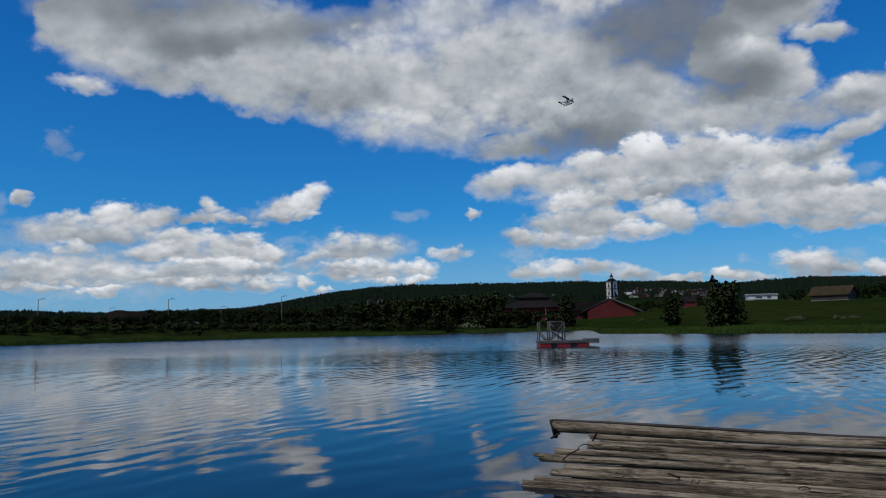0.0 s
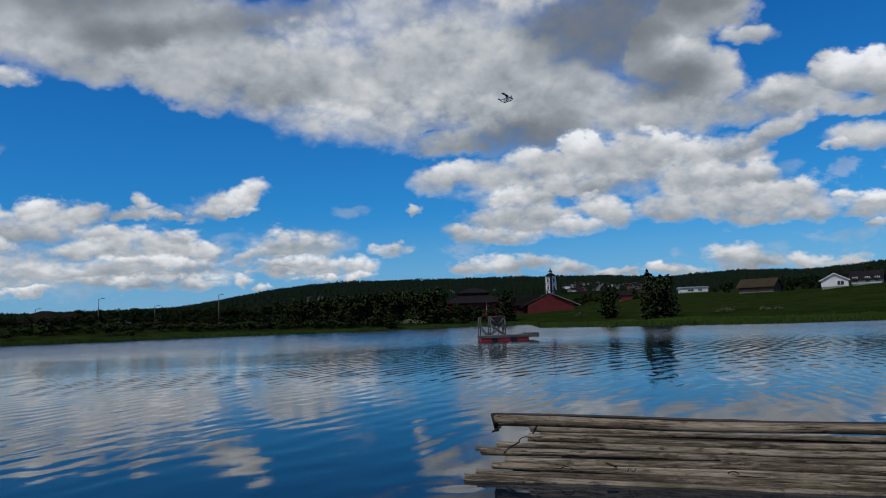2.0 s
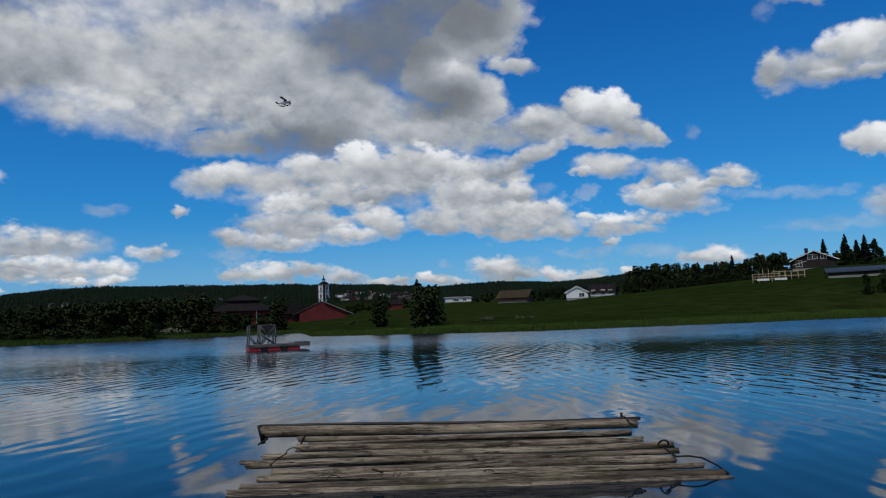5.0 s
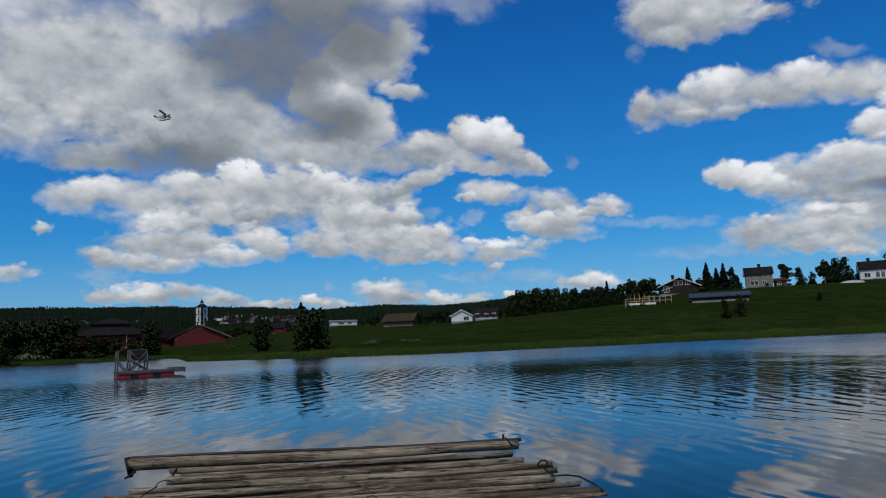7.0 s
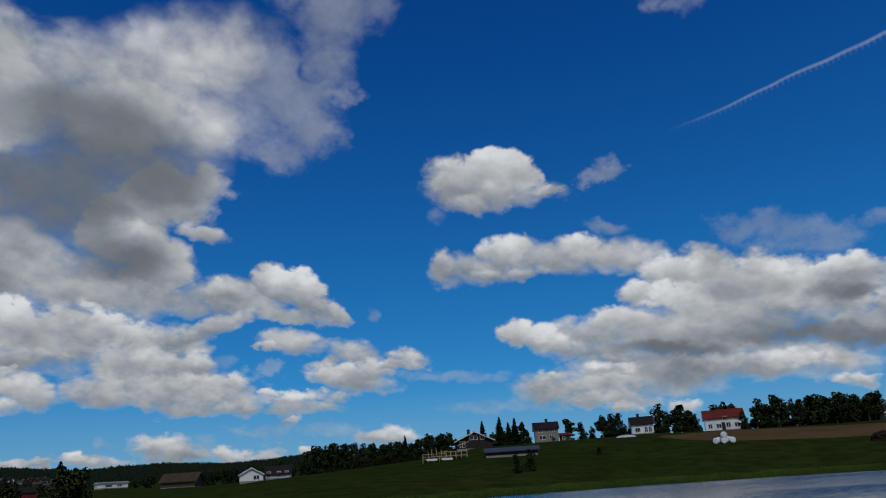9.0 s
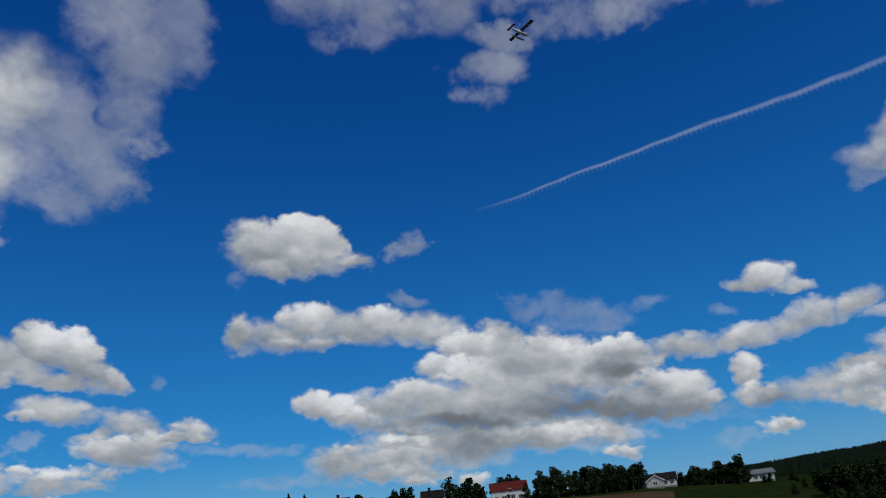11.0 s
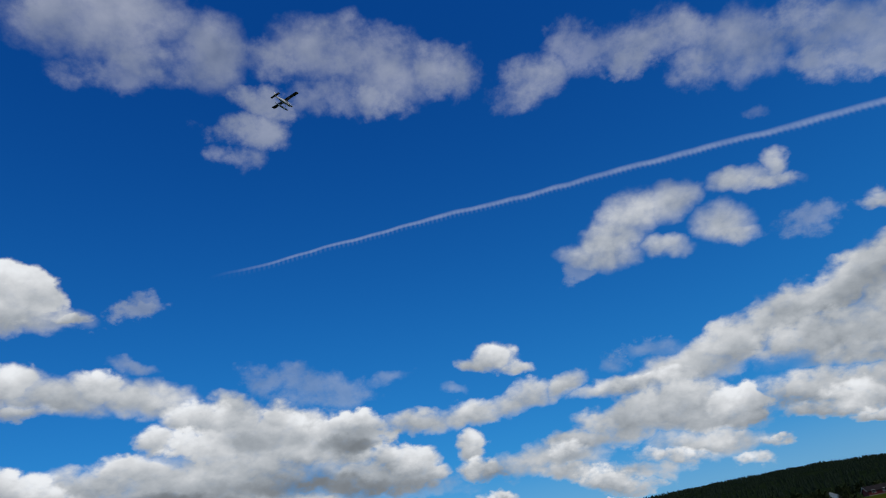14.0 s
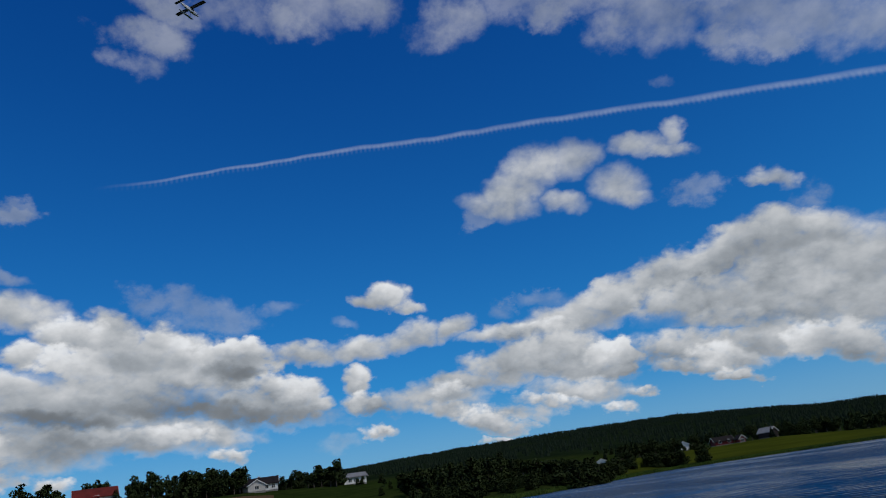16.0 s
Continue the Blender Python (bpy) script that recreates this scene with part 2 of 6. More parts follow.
# large cumulus, eastern part
clouds += [
    ("L", 72.8, 12.8, 3.69, 2.19, -8), ("L", 76, 12.5, 4.36, 2.28, -9), ("W", 79.9, 12.3, 3.55, 1.75, -9), ("W", 73.9, 13.8, 2.79, 1.33, -8), ("G", 76.8, 11.5, 3.64, 1.13, -9),
    ("G", 79.3, 10.6, 2.92, 0.95, -9), ("W", 83.5, 9.7, 2.98, 1.28, -10), ("W", 84.9, 8.5, 2.15, 1.09, -9), ("L", 81.2, 8.8, 4.83, 1.19, -10), ("G", 76.7, 8.8, 6.67, 0.64, -9),
    ("G", 81.5, 7.9, 3.49, 0.42, -10), ("W", 89.2, 9.8, 1.25, 1.45, -28), ("W", 89.2, 8.1, 1.74, 0.75, -10), ("L", 90.1, 7.6, 1.23, 0.49, -10), ("L", 75.6, 7.5, 5.07, 1, -9),
    ("W", 74.2, 7.2, 3.53, 0.83, -9), ("W", 79.2, 5.6, 1.51, 0.49, -9), ("L", 69.8, 7.6, 3.96, 0.83, -8),
]
# large cumulus, lower rows
clouds += [
    ("W", 68.6, 12.7, 2.74, 1.39, -8), ("L", 66, 9.8, 4.87, 1.09, -7), ("W", 57, 11.1, 2.1, 1.15, -8), ("W", 58.3, 10.5, 1.69, 0.9, -8), ("G", 68.8, 10.3, 4.93, 0.6, -8),
    ("W", 68.6, 9.3, 2.67, 0.59, -8), ("G", 62.4, 8.6, 3.01, 0.37, -7), ("W", 61.5, 7.9, 2.55, 0.49, -7),
]
# grey base of the large cumulus
clouds += [
    ("G", 72.6, 10.9, 5.45, 1.63, -7), ("G", 67.6, 10.1, 4.48, 1.16, -6), ("D", 78.3, 8.5, 7.16, 0.74, -8), ("D", 79.7, 11.4, 1.83, 0.6, -7), ("W", 83.5, 9.6, 2.74, 1.2, -9),
    ("L", 72.6, 13.6, 3.7, 1.25, -6), ("W", 80.7, 12.8, 2.66, 0.95, -7), ("D", 66.8, 9, 3.3, 0.53, -6),
]
# small clouds beside the large one
clouds += [
    ("L", 91.8, 15.7, 2.51, 0.57, -14), ("W", 92.7, 16.3, 1.9, 1.22, -12), ("L", 93.8, 15.1, 1.44, 0.52, -14), ("L", 85.2, 12.3, 2.75, 0.74, -11), ("L", 89.7, 12.3, 3.04, 0.8, 3),
    ("L", 93.8, 12.7, 3.03, 0.91, 5), ("L", 97.7, 13, 1.65, 0.8, 17), ("W", 90.5, 5.8, 1, 0.44, -10), ("V", 101.5, 13.5, 0.75, 0.49, -14),
]
# rising bank, far end
clouds += [
    ("L", 95, 7.6, 4.13, 1.03, -2), ("L", 97.4, 8.4, 3.6, 0.86, 1), ("L", 101.2, 9, 3.2, 1.52, -10), ("L", 101.9, 11.8, 3.28, 0.71, -2), ("L", 106.7, 11.8, 4.67, 1.22, 2),
    ("W", 104.1, 11.6, 2.7, 0.61, -4), ("L", 106.6, 9.1, 5.6, 1.98, -12), ("G", 104.3, 8.7, 4.36, 1.04, -11), ("W", 109.8, 8.6, 2.51, 1.7, -10), ("L", 106.8, 6.4, 4, 0.93, -11),
    ("G", 98.3, 6, 5.28, 0.68, -10), ("W", 104, 5.9, 2.78, 0.59, -11), ("W", 98.8, 5.5, 2.01, 0.93, -10), ("L", 100.4, 4.7, 2.59, 0.54, -10), ("W", 99.6, 3.8, 1.29, 0.29, -10),
    ("W", 109.3, 4.6, 1.46, 0.45, -11), ("W", 111, 5.5, 1.45, 0.41, -11), ("W", 96.2, 7.8, 1.8, 0.6, -2),
]
# rising bank
clouds += [
    ("L", 111.3, 13, 3.7, 1.49, 11), ("L", 115.1, 13.9, 4.01, 1.76, 11), ("L", 119.3, 14.4, 4.23, 1.71, 10), ("G", 124.1, 12.1, 4.59, 3.19, -16), ("G", 127.8, 10.4, 4.29, 4.1, 27),
    ("L", 123.3, 14.9, 3.56, 1.69, -1), ("L", 126.6, 14.6, 2.42, 1.11, -20), ("G", 120.6, 10.8, 4.82, 2.36, -15), ("G", 124.5, 9, 3.06, 2.33, -11), ("L", 115.8, 11.9, 3.68, 1.66, 1),
    ("L", 116.1, 8.2, 4.25, 1.4, -13), ("W", 117.9, 6.8, 2.98, 1.12, -13), ("L", 121.8, 7.6, 3.34, 1.65, -14), ("W", 124, 6.6, 2.01, 1.3, -11), ("L", 115.7, 6.6, 2.68, 0.57, -13),
    ("L", 118.1, 5.4, 1.83, 0.36, -13), ("L", 126.6, 6.1, 2.84, 1.34, -14), ("G", 119, 9.6, 3.38, 0.82, -15),
]
# gaps in the rising bank
clouds += [
    ("H", 113.4, 10.6, 2.08, 0.71, 1), ("V", 124.1, 1.4, 1.26, 0.36, -11),
]
# torn puffs
clouds += [
    ("R", 104.4, 22.9, 2.66, 1.74, 18), ("R", 106.6, 24.4, 2.52, 1.55, 12), ("R", 109.9, 24.5, 2, 1.16, -1), ("R", 103.1, 21.9, 2.82, 0.92, -12), ("R", 108.4, 21.2, 1.69, 0.81, -14),
    ("R", 113.5, 21.5, 2.06, 1.24, -16), ("R", 114.1, 20.5, 1.68, 0.7, -16), ("R", 115.9, 24.2, 2.24, 0.78, -13), ("R", 118.7, 24.1, 0.78, 0.94, -22), ("R", 117.7, 23.4, 2, 0.52, -19),
    ("R", 124.9, 18.9, 1.28, 0.61, -21), ("R", 124.1, 18.9, 1.14, 0.41, -21),
]
# high torn bank
clouds += [
    ("T", 60.4, 44, 6.34, 2.51, 2), ("T", 65.1, 41.9, 4.62, 1.47, -1), ("T", 70.2, 42.5, 2.97, 2.01, 1), ("V", 61.8, 40.7, 3.93, 1.1, 0), ("T", 55.6, 44.5, 2.13, 1.11, 5),
    ("T", 77.3, 42.2, 2.66, 1.36, -5), ("T", 75.4, 38.9, 2.06, 0.87, -6), ("T", 72.1, 36.9, 3.48, 0.89, -6), ("V", 71.7, 35, 1.65, 0.81, -5), ("T", 80.5, 42.6, 3.25, 1.77, -6),
    ("T", 84.9, 42.2, 4.91, 1.6, -11), ("T", 87.7, 39.9, 3.07, 1.96, -9), ("T", 86.4, 38.6, 2.66, 1.04, -12), ("T", 93.6, 39.5, 3.09, 1.35, -15), ("V", 81.3, 39.3, 2.85, 1.39, -8),
    ("T", 100.9, 37.1, 2.78, 1.41, 2),
]
# high torn bank, east end
clouds += [
    ("T", 114.2, 36.2, 5.05, 1.42, -18), ("T", 116.3, 33.4, 2.32, 1.35, -18), ("T", 112.1, 35.6, 2.56, 0.93, -16), ("T", 120.4, 33.3, 2.68, 2.05, -19), ("T", 124.9, 32.7, 2.58, 1.19, -24),
    ("T", 128.2, 30.1, 3.98, 1.72, -26), ("T", 125.9, 29.2, 2.38, 1.12, -25), ("T", 131.1, 28.8, 3.18, 1.67, -29), ("T", 128.6, 27.9, 1.74, 0.86, -26), ("T", 134.5, 27, 3.42, 1.53, -31),
    ("V", 107.6, 37.9, 3.23, 1.52, -13),
]


world = bpy.data.worlds.new("sky")
scene.world = world
world.use_nodes = True
wt = world.node_tree
wt.nodes.clear()


def link(tree, sock, value):
    if hasattr(value, "links"):
        tree.links.new(value, sock)
    elif isinstance(value, (tuple, list)) and sock.type == "RGBA" and len(value) == 3:
        sock.default_value = (*value, 1)
    else:
        sock.default_value = value


def node(tree, kind, inputs=(), out=0, operation="", interpolation_type=""):
    """A node with its inputs set or linked; gives back one of its outputs."""
    made = tree.nodes.new(kind)
    if operation:
        made.operation = operation
    if interpolation_type:
        made.interpolation_type = interpolation_type
    for key, value in (inputs.items() if isinstance(inputs, dict) else enumerate(inputs)):
        link(tree, made.inputs[key], value)
    return made.outputs[out] if len(made.outputs) else None


def calc(tree, op, *args):
    return node(tree, "ShaderNodeMath", args, operation=op)


def vec(tree, op, *args, out=0):
    return node(tree, "ShaderNodeVectorMath", args, out=out, operation=op)


def ramp(tree, value, a, b, lo=0.0, hi=1.0):
    if a > b:
        a, b, lo, hi = b, a, hi, lo
    step = node(tree, "ShaderNodeMapRange", {0: value, 1: a, 2: b, 3: lo, 4: hi}, interpolation_type="SMOOTHSTEP")
    step.node.clamp = False
    return step


def blend(tree, fac, a, b, how="MIX"):
    made = tree.nodes.new("ShaderNodeMix")
    made.data_type, made.blend_type = "RGBA", how
    for i, value in ((0, fac), (6, a), (7, b)):
        link(tree, made.inputs[i], value)
    return made.outputs[2]


def fbm(tree, v, scale, detail=5.0, rough=0.55, out=0, distortion=0.0):
    return node(tree, "ShaderNodeTexNoise", {"Vector": v, "Scale": scale, "Detail": detail, "Roughness": rough, "Distortion": distortion}, out=out)


node(wt, "ShaderNodeTexCoord")
way = wt.nodes[-1].outputs["Generated"]
node(wt, "ShaderNodeSeparateXYZ", [way])
sx, sy, sz = wt.nodes[-1].outputs
az_ = calc(wt, "MULTIPLY", calc(wt, "ARCTAN2", sx, sy), 57.29578)
el_ = calc(wt, "MULTIPLY", calc(wt, "ARCSINE", sz), 57.29578)
flat = node(wt, "ShaderNodeCombineXYZ", [az_, el_, 1.0])
wob = vec(wt, "SUBTRACT", fbm(wt, way, 9.0, 5.0, 0.55, out=1), (0.5, 0.5, 0.5))
wobbled = vec(wt, "MULTIPLY_ADD", wob, (2.6, 1.9, 0.0), flat)
# the clouds higher up are nearer, so their lumps look larger
near = vec(wt, "SCALE", way)
link(wt, near.node.inputs["Scale"], calc(wt, "DIVIDE", 0.8, calc(wt, "ADD", calc(wt, "MAXIMUM", sz, 0.0), 0.72)))
curl = vec(wt, "SUBTRACT", fbm(wt, near, 38.0, 4.0, 0.55, out=1), (0.5, 0.5, 0.5))
wobbled = vec(wt, "MULTIPLY_ADD", curl, (1.7, 1.4, 0.0), wobbled)


def heaps(scale):
    """Rounded lumps with creases between them, like the head of a cauliflower."""
    made = wt.nodes.new("ShaderNodeTexVoronoi")
    made.feature = "F1"
    link(wt, made.inputs["Vector"], vec(wt, "MULTIPLY_ADD", curl, (0.03, 0.03, 0.03), near))
    made.inputs["Scale"].default_value = scale
    return calc(wt, "SUBTRACT", 0.45, made.outputs["Distance"])


lumps = calc(wt, "MULTIPLY_ADD", heaps(95.0), 0.5, heaps(42.0))
billow = calc(wt, "SUBTRACT", fbm(wt, near, 24.0, 5.0, 0.52), 0.5)
fine = calc(wt, "SUBTRACT", fbm(wt, near, 60.0, 4.0, 0.58), 0.5)
edge_wide = calc(wt, "ADD", calc(wt, "MULTIPLY", billow, 1.9), calc(wt, "MULTIPLY_ADD", lumps, 0.45, calc(wt, "MULTIPLY", fine, 0.6)))
edge_small = calc(wt, "ADD", calc(wt, "MULTIPLY", billow, 0.6), calc(wt, "MULTIPLY_ADD", lumps, 0.25, calc(wt, "MULTIPLY", fine, 0.4)))
edge_torn = calc(wt, "MULTIPLY_ADD", fine, 1.2, calc(wt, "MULTIPLY", calc(wt, "SUBTRACT", fbm(wt, near, 26.0, 6.0, 0.62), 0.5), 5.5))
# brightness at the top and at the base, cover, softness of the edge in degrees
KINDS = {"W": (0.82, 0.36, 1.0, 0.28), "L": (0.62, 0.34, 1.0, 0.5), "P": (0.66, 0.55, 1.0, 2.0), "G": (0.51, 0.38, 1.0, 0.9), "D": (0.21, 0.19, 1.0, 2.6),
         "R": (0.58, 0.46, 0.9, 0.9), "T": (0.48, 0.42, 0.5, 1.8), "V": (0.48, 0.44, 0.32, 1.0), "H": (0, 0, 0.9, 0.6)}


def cloud_group(rows):
    """A node group that lays a few clouds over the cover and the brightness given to it."""
    g = bpy.data.node_groups.new("clouds", "ShaderNodeTree")
    for name, kind in (("Place", "NodeSocketVector"), ("Wide", "NodeSocketFloat"), ("Small", "NodeSocketFloat"), ("Torn", "NodeSocketFloat"), ("Cover", "NodeSocketFloat"), ("Shade", "NodeSocketFloat")):
        g.interface.new_socket(name, in_out="INPUT", socket_type=kind)
    for name in ("Cover", "Shade"):
        g.interface.new_socket(name, in_out="OUTPUT", socket_type="NodeSocketFloat")
    place, wide, small, torn, cover, shade = g.nodes.new("NodeGroupInput").outputs[:6]
    # waiting for the clouds before keeps the evaluation in order
    waited = vec(g, "SCALE", place)
    link(g, waited.node.inputs["Scale"], calc(g, "MULTIPLY_ADD", cover, 1e-12, 1.0))
    place = waited
    for kind, az, el, w, h, tilt in rows:
        top, base, dense, soft = KINDS[kind]
        c, n = math.cos(radians(tilt)), math.sin(radians(tilt))
        across = vec(g, "DOT_PRODUCT", place, (c / w, n / w, -(az * c + el * n) / w), out=1)
        height = vec(g, "DOT_PRODUCT", place, (-n / h, c / h, (az * n - el * c) / h), out=1)
        reach = min(w, h, 3.0)
        soft = min(soft, reach * {"D": 0.9, "P": 0.85, "T": 1.0, "V": 1.0, "R": 0.7}.get(kind, 0.46))
        edge = torn if kind in "TV" and reach > 0.5 else wide if reach > 1.3 else small
        square = calc(g, "MULTIPLY_ADD", across, across, calc(g, "MULTIPLY", height, height))
        deep = calc(g, "MULTIPLY_ADD", square, -reach / 2, edge)
        held = ramp(g, deep, -reach / 2 - soft, -reach / 2 + soft, 0.0, dense)
        if kind == "H":
            cover = calc(g, "MULTIPLY", cover, calc(g, "SUBTRACT", 1.0, held))
            continue
        own = ramp(g, height, -1.15, 0.95, base, top)
        cover = calc(g, "MAXIMUM", cover, held)
        shade = node(g, "ShaderNodeMix", {0: held, 2: shade, 3: own})
    done = g.nodes.new("NodeGroupOutput")
    link(g, done.inputs["Cover"], cover), link(g, done.inputs["Shade"], shade)
    return g


cover, shade = 0.0, 0.6
for k in range(0, len(clouds), 16):
    laid = wt.nodes.new("ShaderNodeGroup")
    laid.node_tree = cloud_group(clouds[k:k + 16])
    for key, value in (("Place", wobbled), ("Wide", edge_wide), ("Small", edge_small), ("Torn", edge_torn), ("Cover", cover), ("Shade", shade)):
        link(wt, laid.inputs[key], value)
    cover, shade = laid.outputs["Cover"], laid.outputs["Shade"]
# behind the camera the same sky goes on, clouds thickened to whiten fill light
turned = calc(wt, "ABSOLUTE", calc(wt, "SUBTRACT", az_, 45.0))
cover = calc(wt, "MAXIMUM", cover, calc(wt, "MULTIPLY", ramp(wt, turned, 95.0, 115.0), ramp(wt, fbm(wt, way, 4.0, 6.0), 0.43, 0.55)))
cover = calc(wt, "MULTIPLY", cover, ramp(wt, fine, -0.4, 0.0, 0.86, 1.0))
# drifting smoke trail on one great circle
ta, tb = bearing(69.4, 25.55), bearing(124.2, 25.7)
pole = ta.cross(tb).normalized()
off = vec(wt, "DOT_PRODUCT", way, tuple(pole), out=1)
off = calc(wt, "ADD", off, calc(wt, "MULTIPLY", calc(wt, "SUBTRACT", fbm(wt, way, 11.0, 2.0), 0.5), 0.009))
teeth = calc(wt, "SINE", calc(wt, "ADD", calc(wt, "MULTIPLY", az_, 15.0), calc(wt, "MULTIPLY", fbm(wt, way, 9.0, 3.0), 8.0)))
low = calc(wt, "MULTIPLY", off, -1.0)
core = calc(wt, "SUBTRACT", 1.0, ramp(wt, calc(wt, "DIVIDE", calc(wt, "ABSOLUTE", off), ramp(wt, az_, 69.0, 118.0, 0.6, 1.25)), 0.0006, 0.0046))
drip = calc(wt, "MULTIPLY", ramp(wt, low, -0.0085, -0.0035), calc(wt, "SUBTRACT", 1.0, ramp(wt, low, -0.001, 0.002)))
drip = calc(wt, "MULTIPLY", drip, ramp(wt, teeth, -0.9, 0.9))
trail = calc(wt, "MULTIPLY", calc(wt, "ADD", calc(wt, "MULTIPLY", core, 0.24), calc(wt, "MULTIPLY", drip, 0.055)), ramp(wt, az_, 69.0, 78.0))
trail = calc(wt, "MULTIPLY", trail, ramp(wt, fbm(wt, way, 45.0, 3.0), 0.3, 0.65, 0.75, 1.0))

sky = wt.nodes.new("ShaderNodeTexSky")
sky.sky_type, sky.sun_disc = "NISHITA", False
sky.sun_elevation, sky.sun_rotation = radians(SUN_EL), radians(SUN_AZ)
sky.air_density, sky.dust_density, sky.ozone_density = 1.0, 0.25, 2.0
node(wt, "ShaderNodeSeparateColor", [sky.outputs[0]])
rgb = wt.nodes[-1].outputs
rgb = [calc(wt, "MULTIPLY", calc(wt, "POWER", rgb[i], SKY_POWER[i]), SKY_TINT[i]) for i in range(3)]
blue = node(wt, "ShaderNodeCombineColor", rgb)
blue = blend(wt, ramp(wt, el_, 4.0, 46.0), blue, blend(wt, 1.0, blue, (0.42, 0.57, 0.73), "MULTIPLY"))
blue = blend(wt, ramp(wt, el_, 9.0, 0.0, 0.0, 0.5), blue, (0.3, 0.47, 0.68))
# clouds over the blue: the lumps are lit from above and behind the camera
toward = bearing(SUN_AZ, SUN_EL) * 0.012 + Vector((0, 0, 0.014))
soft_a = fbm(wt, near, 10.0, 5.0, 0.5)
soft_b = fbm(wt, vec(wt, "ADD", near, tuple(toward * 1.6)), 10.0, 5.0, 0.5)
fine_b = calc(wt, "SUBTRACT", fbm(wt, vec(wt, "ADD", near, tuple(toward * 0.7)), 24.0, 5.0, 0.52), 0.5)
relief = calc(wt, "MULTIPLY_ADD", calc(wt, "SUBTRACT", billow, fine_b), 0.55, calc(wt, "SUBTRACT", soft_a, soft_b))
light = calc(wt, "ADD", 1.0, calc(wt, "MULTIPLY", relief, 1.15))
light = calc(wt, "ADD", light, calc(wt, "MULTIPLY", lumps, 0.2))
light = calc(wt, "MULTIPLY_ADD", fine, 0.12, light)
shade = calc(wt, "MULTIPLY", shade, light)
shade = calc(wt, "SMOOTH_MIN", calc(wt, "SMOOTH_MAX", shade, 0.2, 0.1), 0.92, 0.15)
tone = blend(wt, ramp(wt, shade, 0.25, 0.75), (0.865, 0.965, 1.08), (0.96, 0.99, 1.03))
white = blend(wt, 1.0, node(wt, "ShaderNodeCombineXYZ", [shade, shade, shade]), tone, "MULTIPLY")
mixed = blend(wt, cover, blue, white)
mixed = blend(wt, trail, mixed, (0.62, 0.7, 0.82))
shine = node(wt, "ShaderNodeBackground", [mixed, WORLD_STRENGTH])
node(wt, "ShaderNodeOutputWorld", [shine])
world.cycles.sampling_method, world.cycles.sample_map_resolution = "MANUAL", 512

sun = new("sun", bpy.data.lights.new("sun", "SUN"))
sun.data.energy, sun.data.angle, sun.data.color = SUN_POWER, radians(2.5), (1.0, 0.93, 0.82)
sun.matrix_world = look(bearing(SUN_AZ, SUN_EL) * 200, (0, 0, 0))

# ---------------------------------------------------------------- materials


def material(name, tone, tone_b=None, rough=0.8, scale=1.0, fine=12.0, bump=0.0, metal=0.0, stretch=(1, 1, 1), spec=0.4, amount=1.0, vary=0.0):
    """Two tones mixed by coarse stains and fine grain, with relief from the grain."""
    m = bpy.data.materials.new(name)
    m.use_nodes = True
    t = m.node_tree
    b = t.nodes["Principled BSDF"]
    node(t, "ShaderNodeTexCoord")
    co = vec(t, "MULTIPLY", t.nodes[-1].outputs["Object"], stretch)
    if vary:
        node(t, "ShaderNodeObjectInfo")
        own = t.nodes[-1].outputs["Random"]
        co = vec(t, "ADD", co, vec(t, "SCALE", (37.0, 53.0, 71.0)))
        link(t, co.node.inputs[1].links[0].from_node.inputs["Scale"], own)
    tone_b = tone_b or tuple(c * 0.6 for c in tone)
    coarse = fbm(t, co, scale, 4.0)
    grain = fbm(t, co, scale * fine, 5.0, 0.65)
    f = calc(t, "ADD", calc(t, "MULTIPLY", coarse, 0.6), calc(t, "MULTIPLY", grain, 0.4))
    f = calc(t, "MULTIPLY", ramp(t, f, 0.34, 0.66), amount)
    if vary:
        f = calc(t, "ADD", f, calc(t, "MULTIPLY", calc(t, "SUBTRACT", own, 0.5), vary))
        f = node(t, "ShaderNodeClamp", [f])
    link(t, b.inputs["Base Color"], blend(t, f, tone, tone_b))
    b.inputs["Roughness"].default_value, b.inputs["Metallic"].default_value = rough, metal
    b.inputs["Specular IOR Level"].default_value = spec
    if bump:
        link(t, b.inputs["Normal"], node(t, "ShaderNodeBump", {"Strength": min(1.0, bump * 10), "Distance": bump, "Height": grain}))
    return m


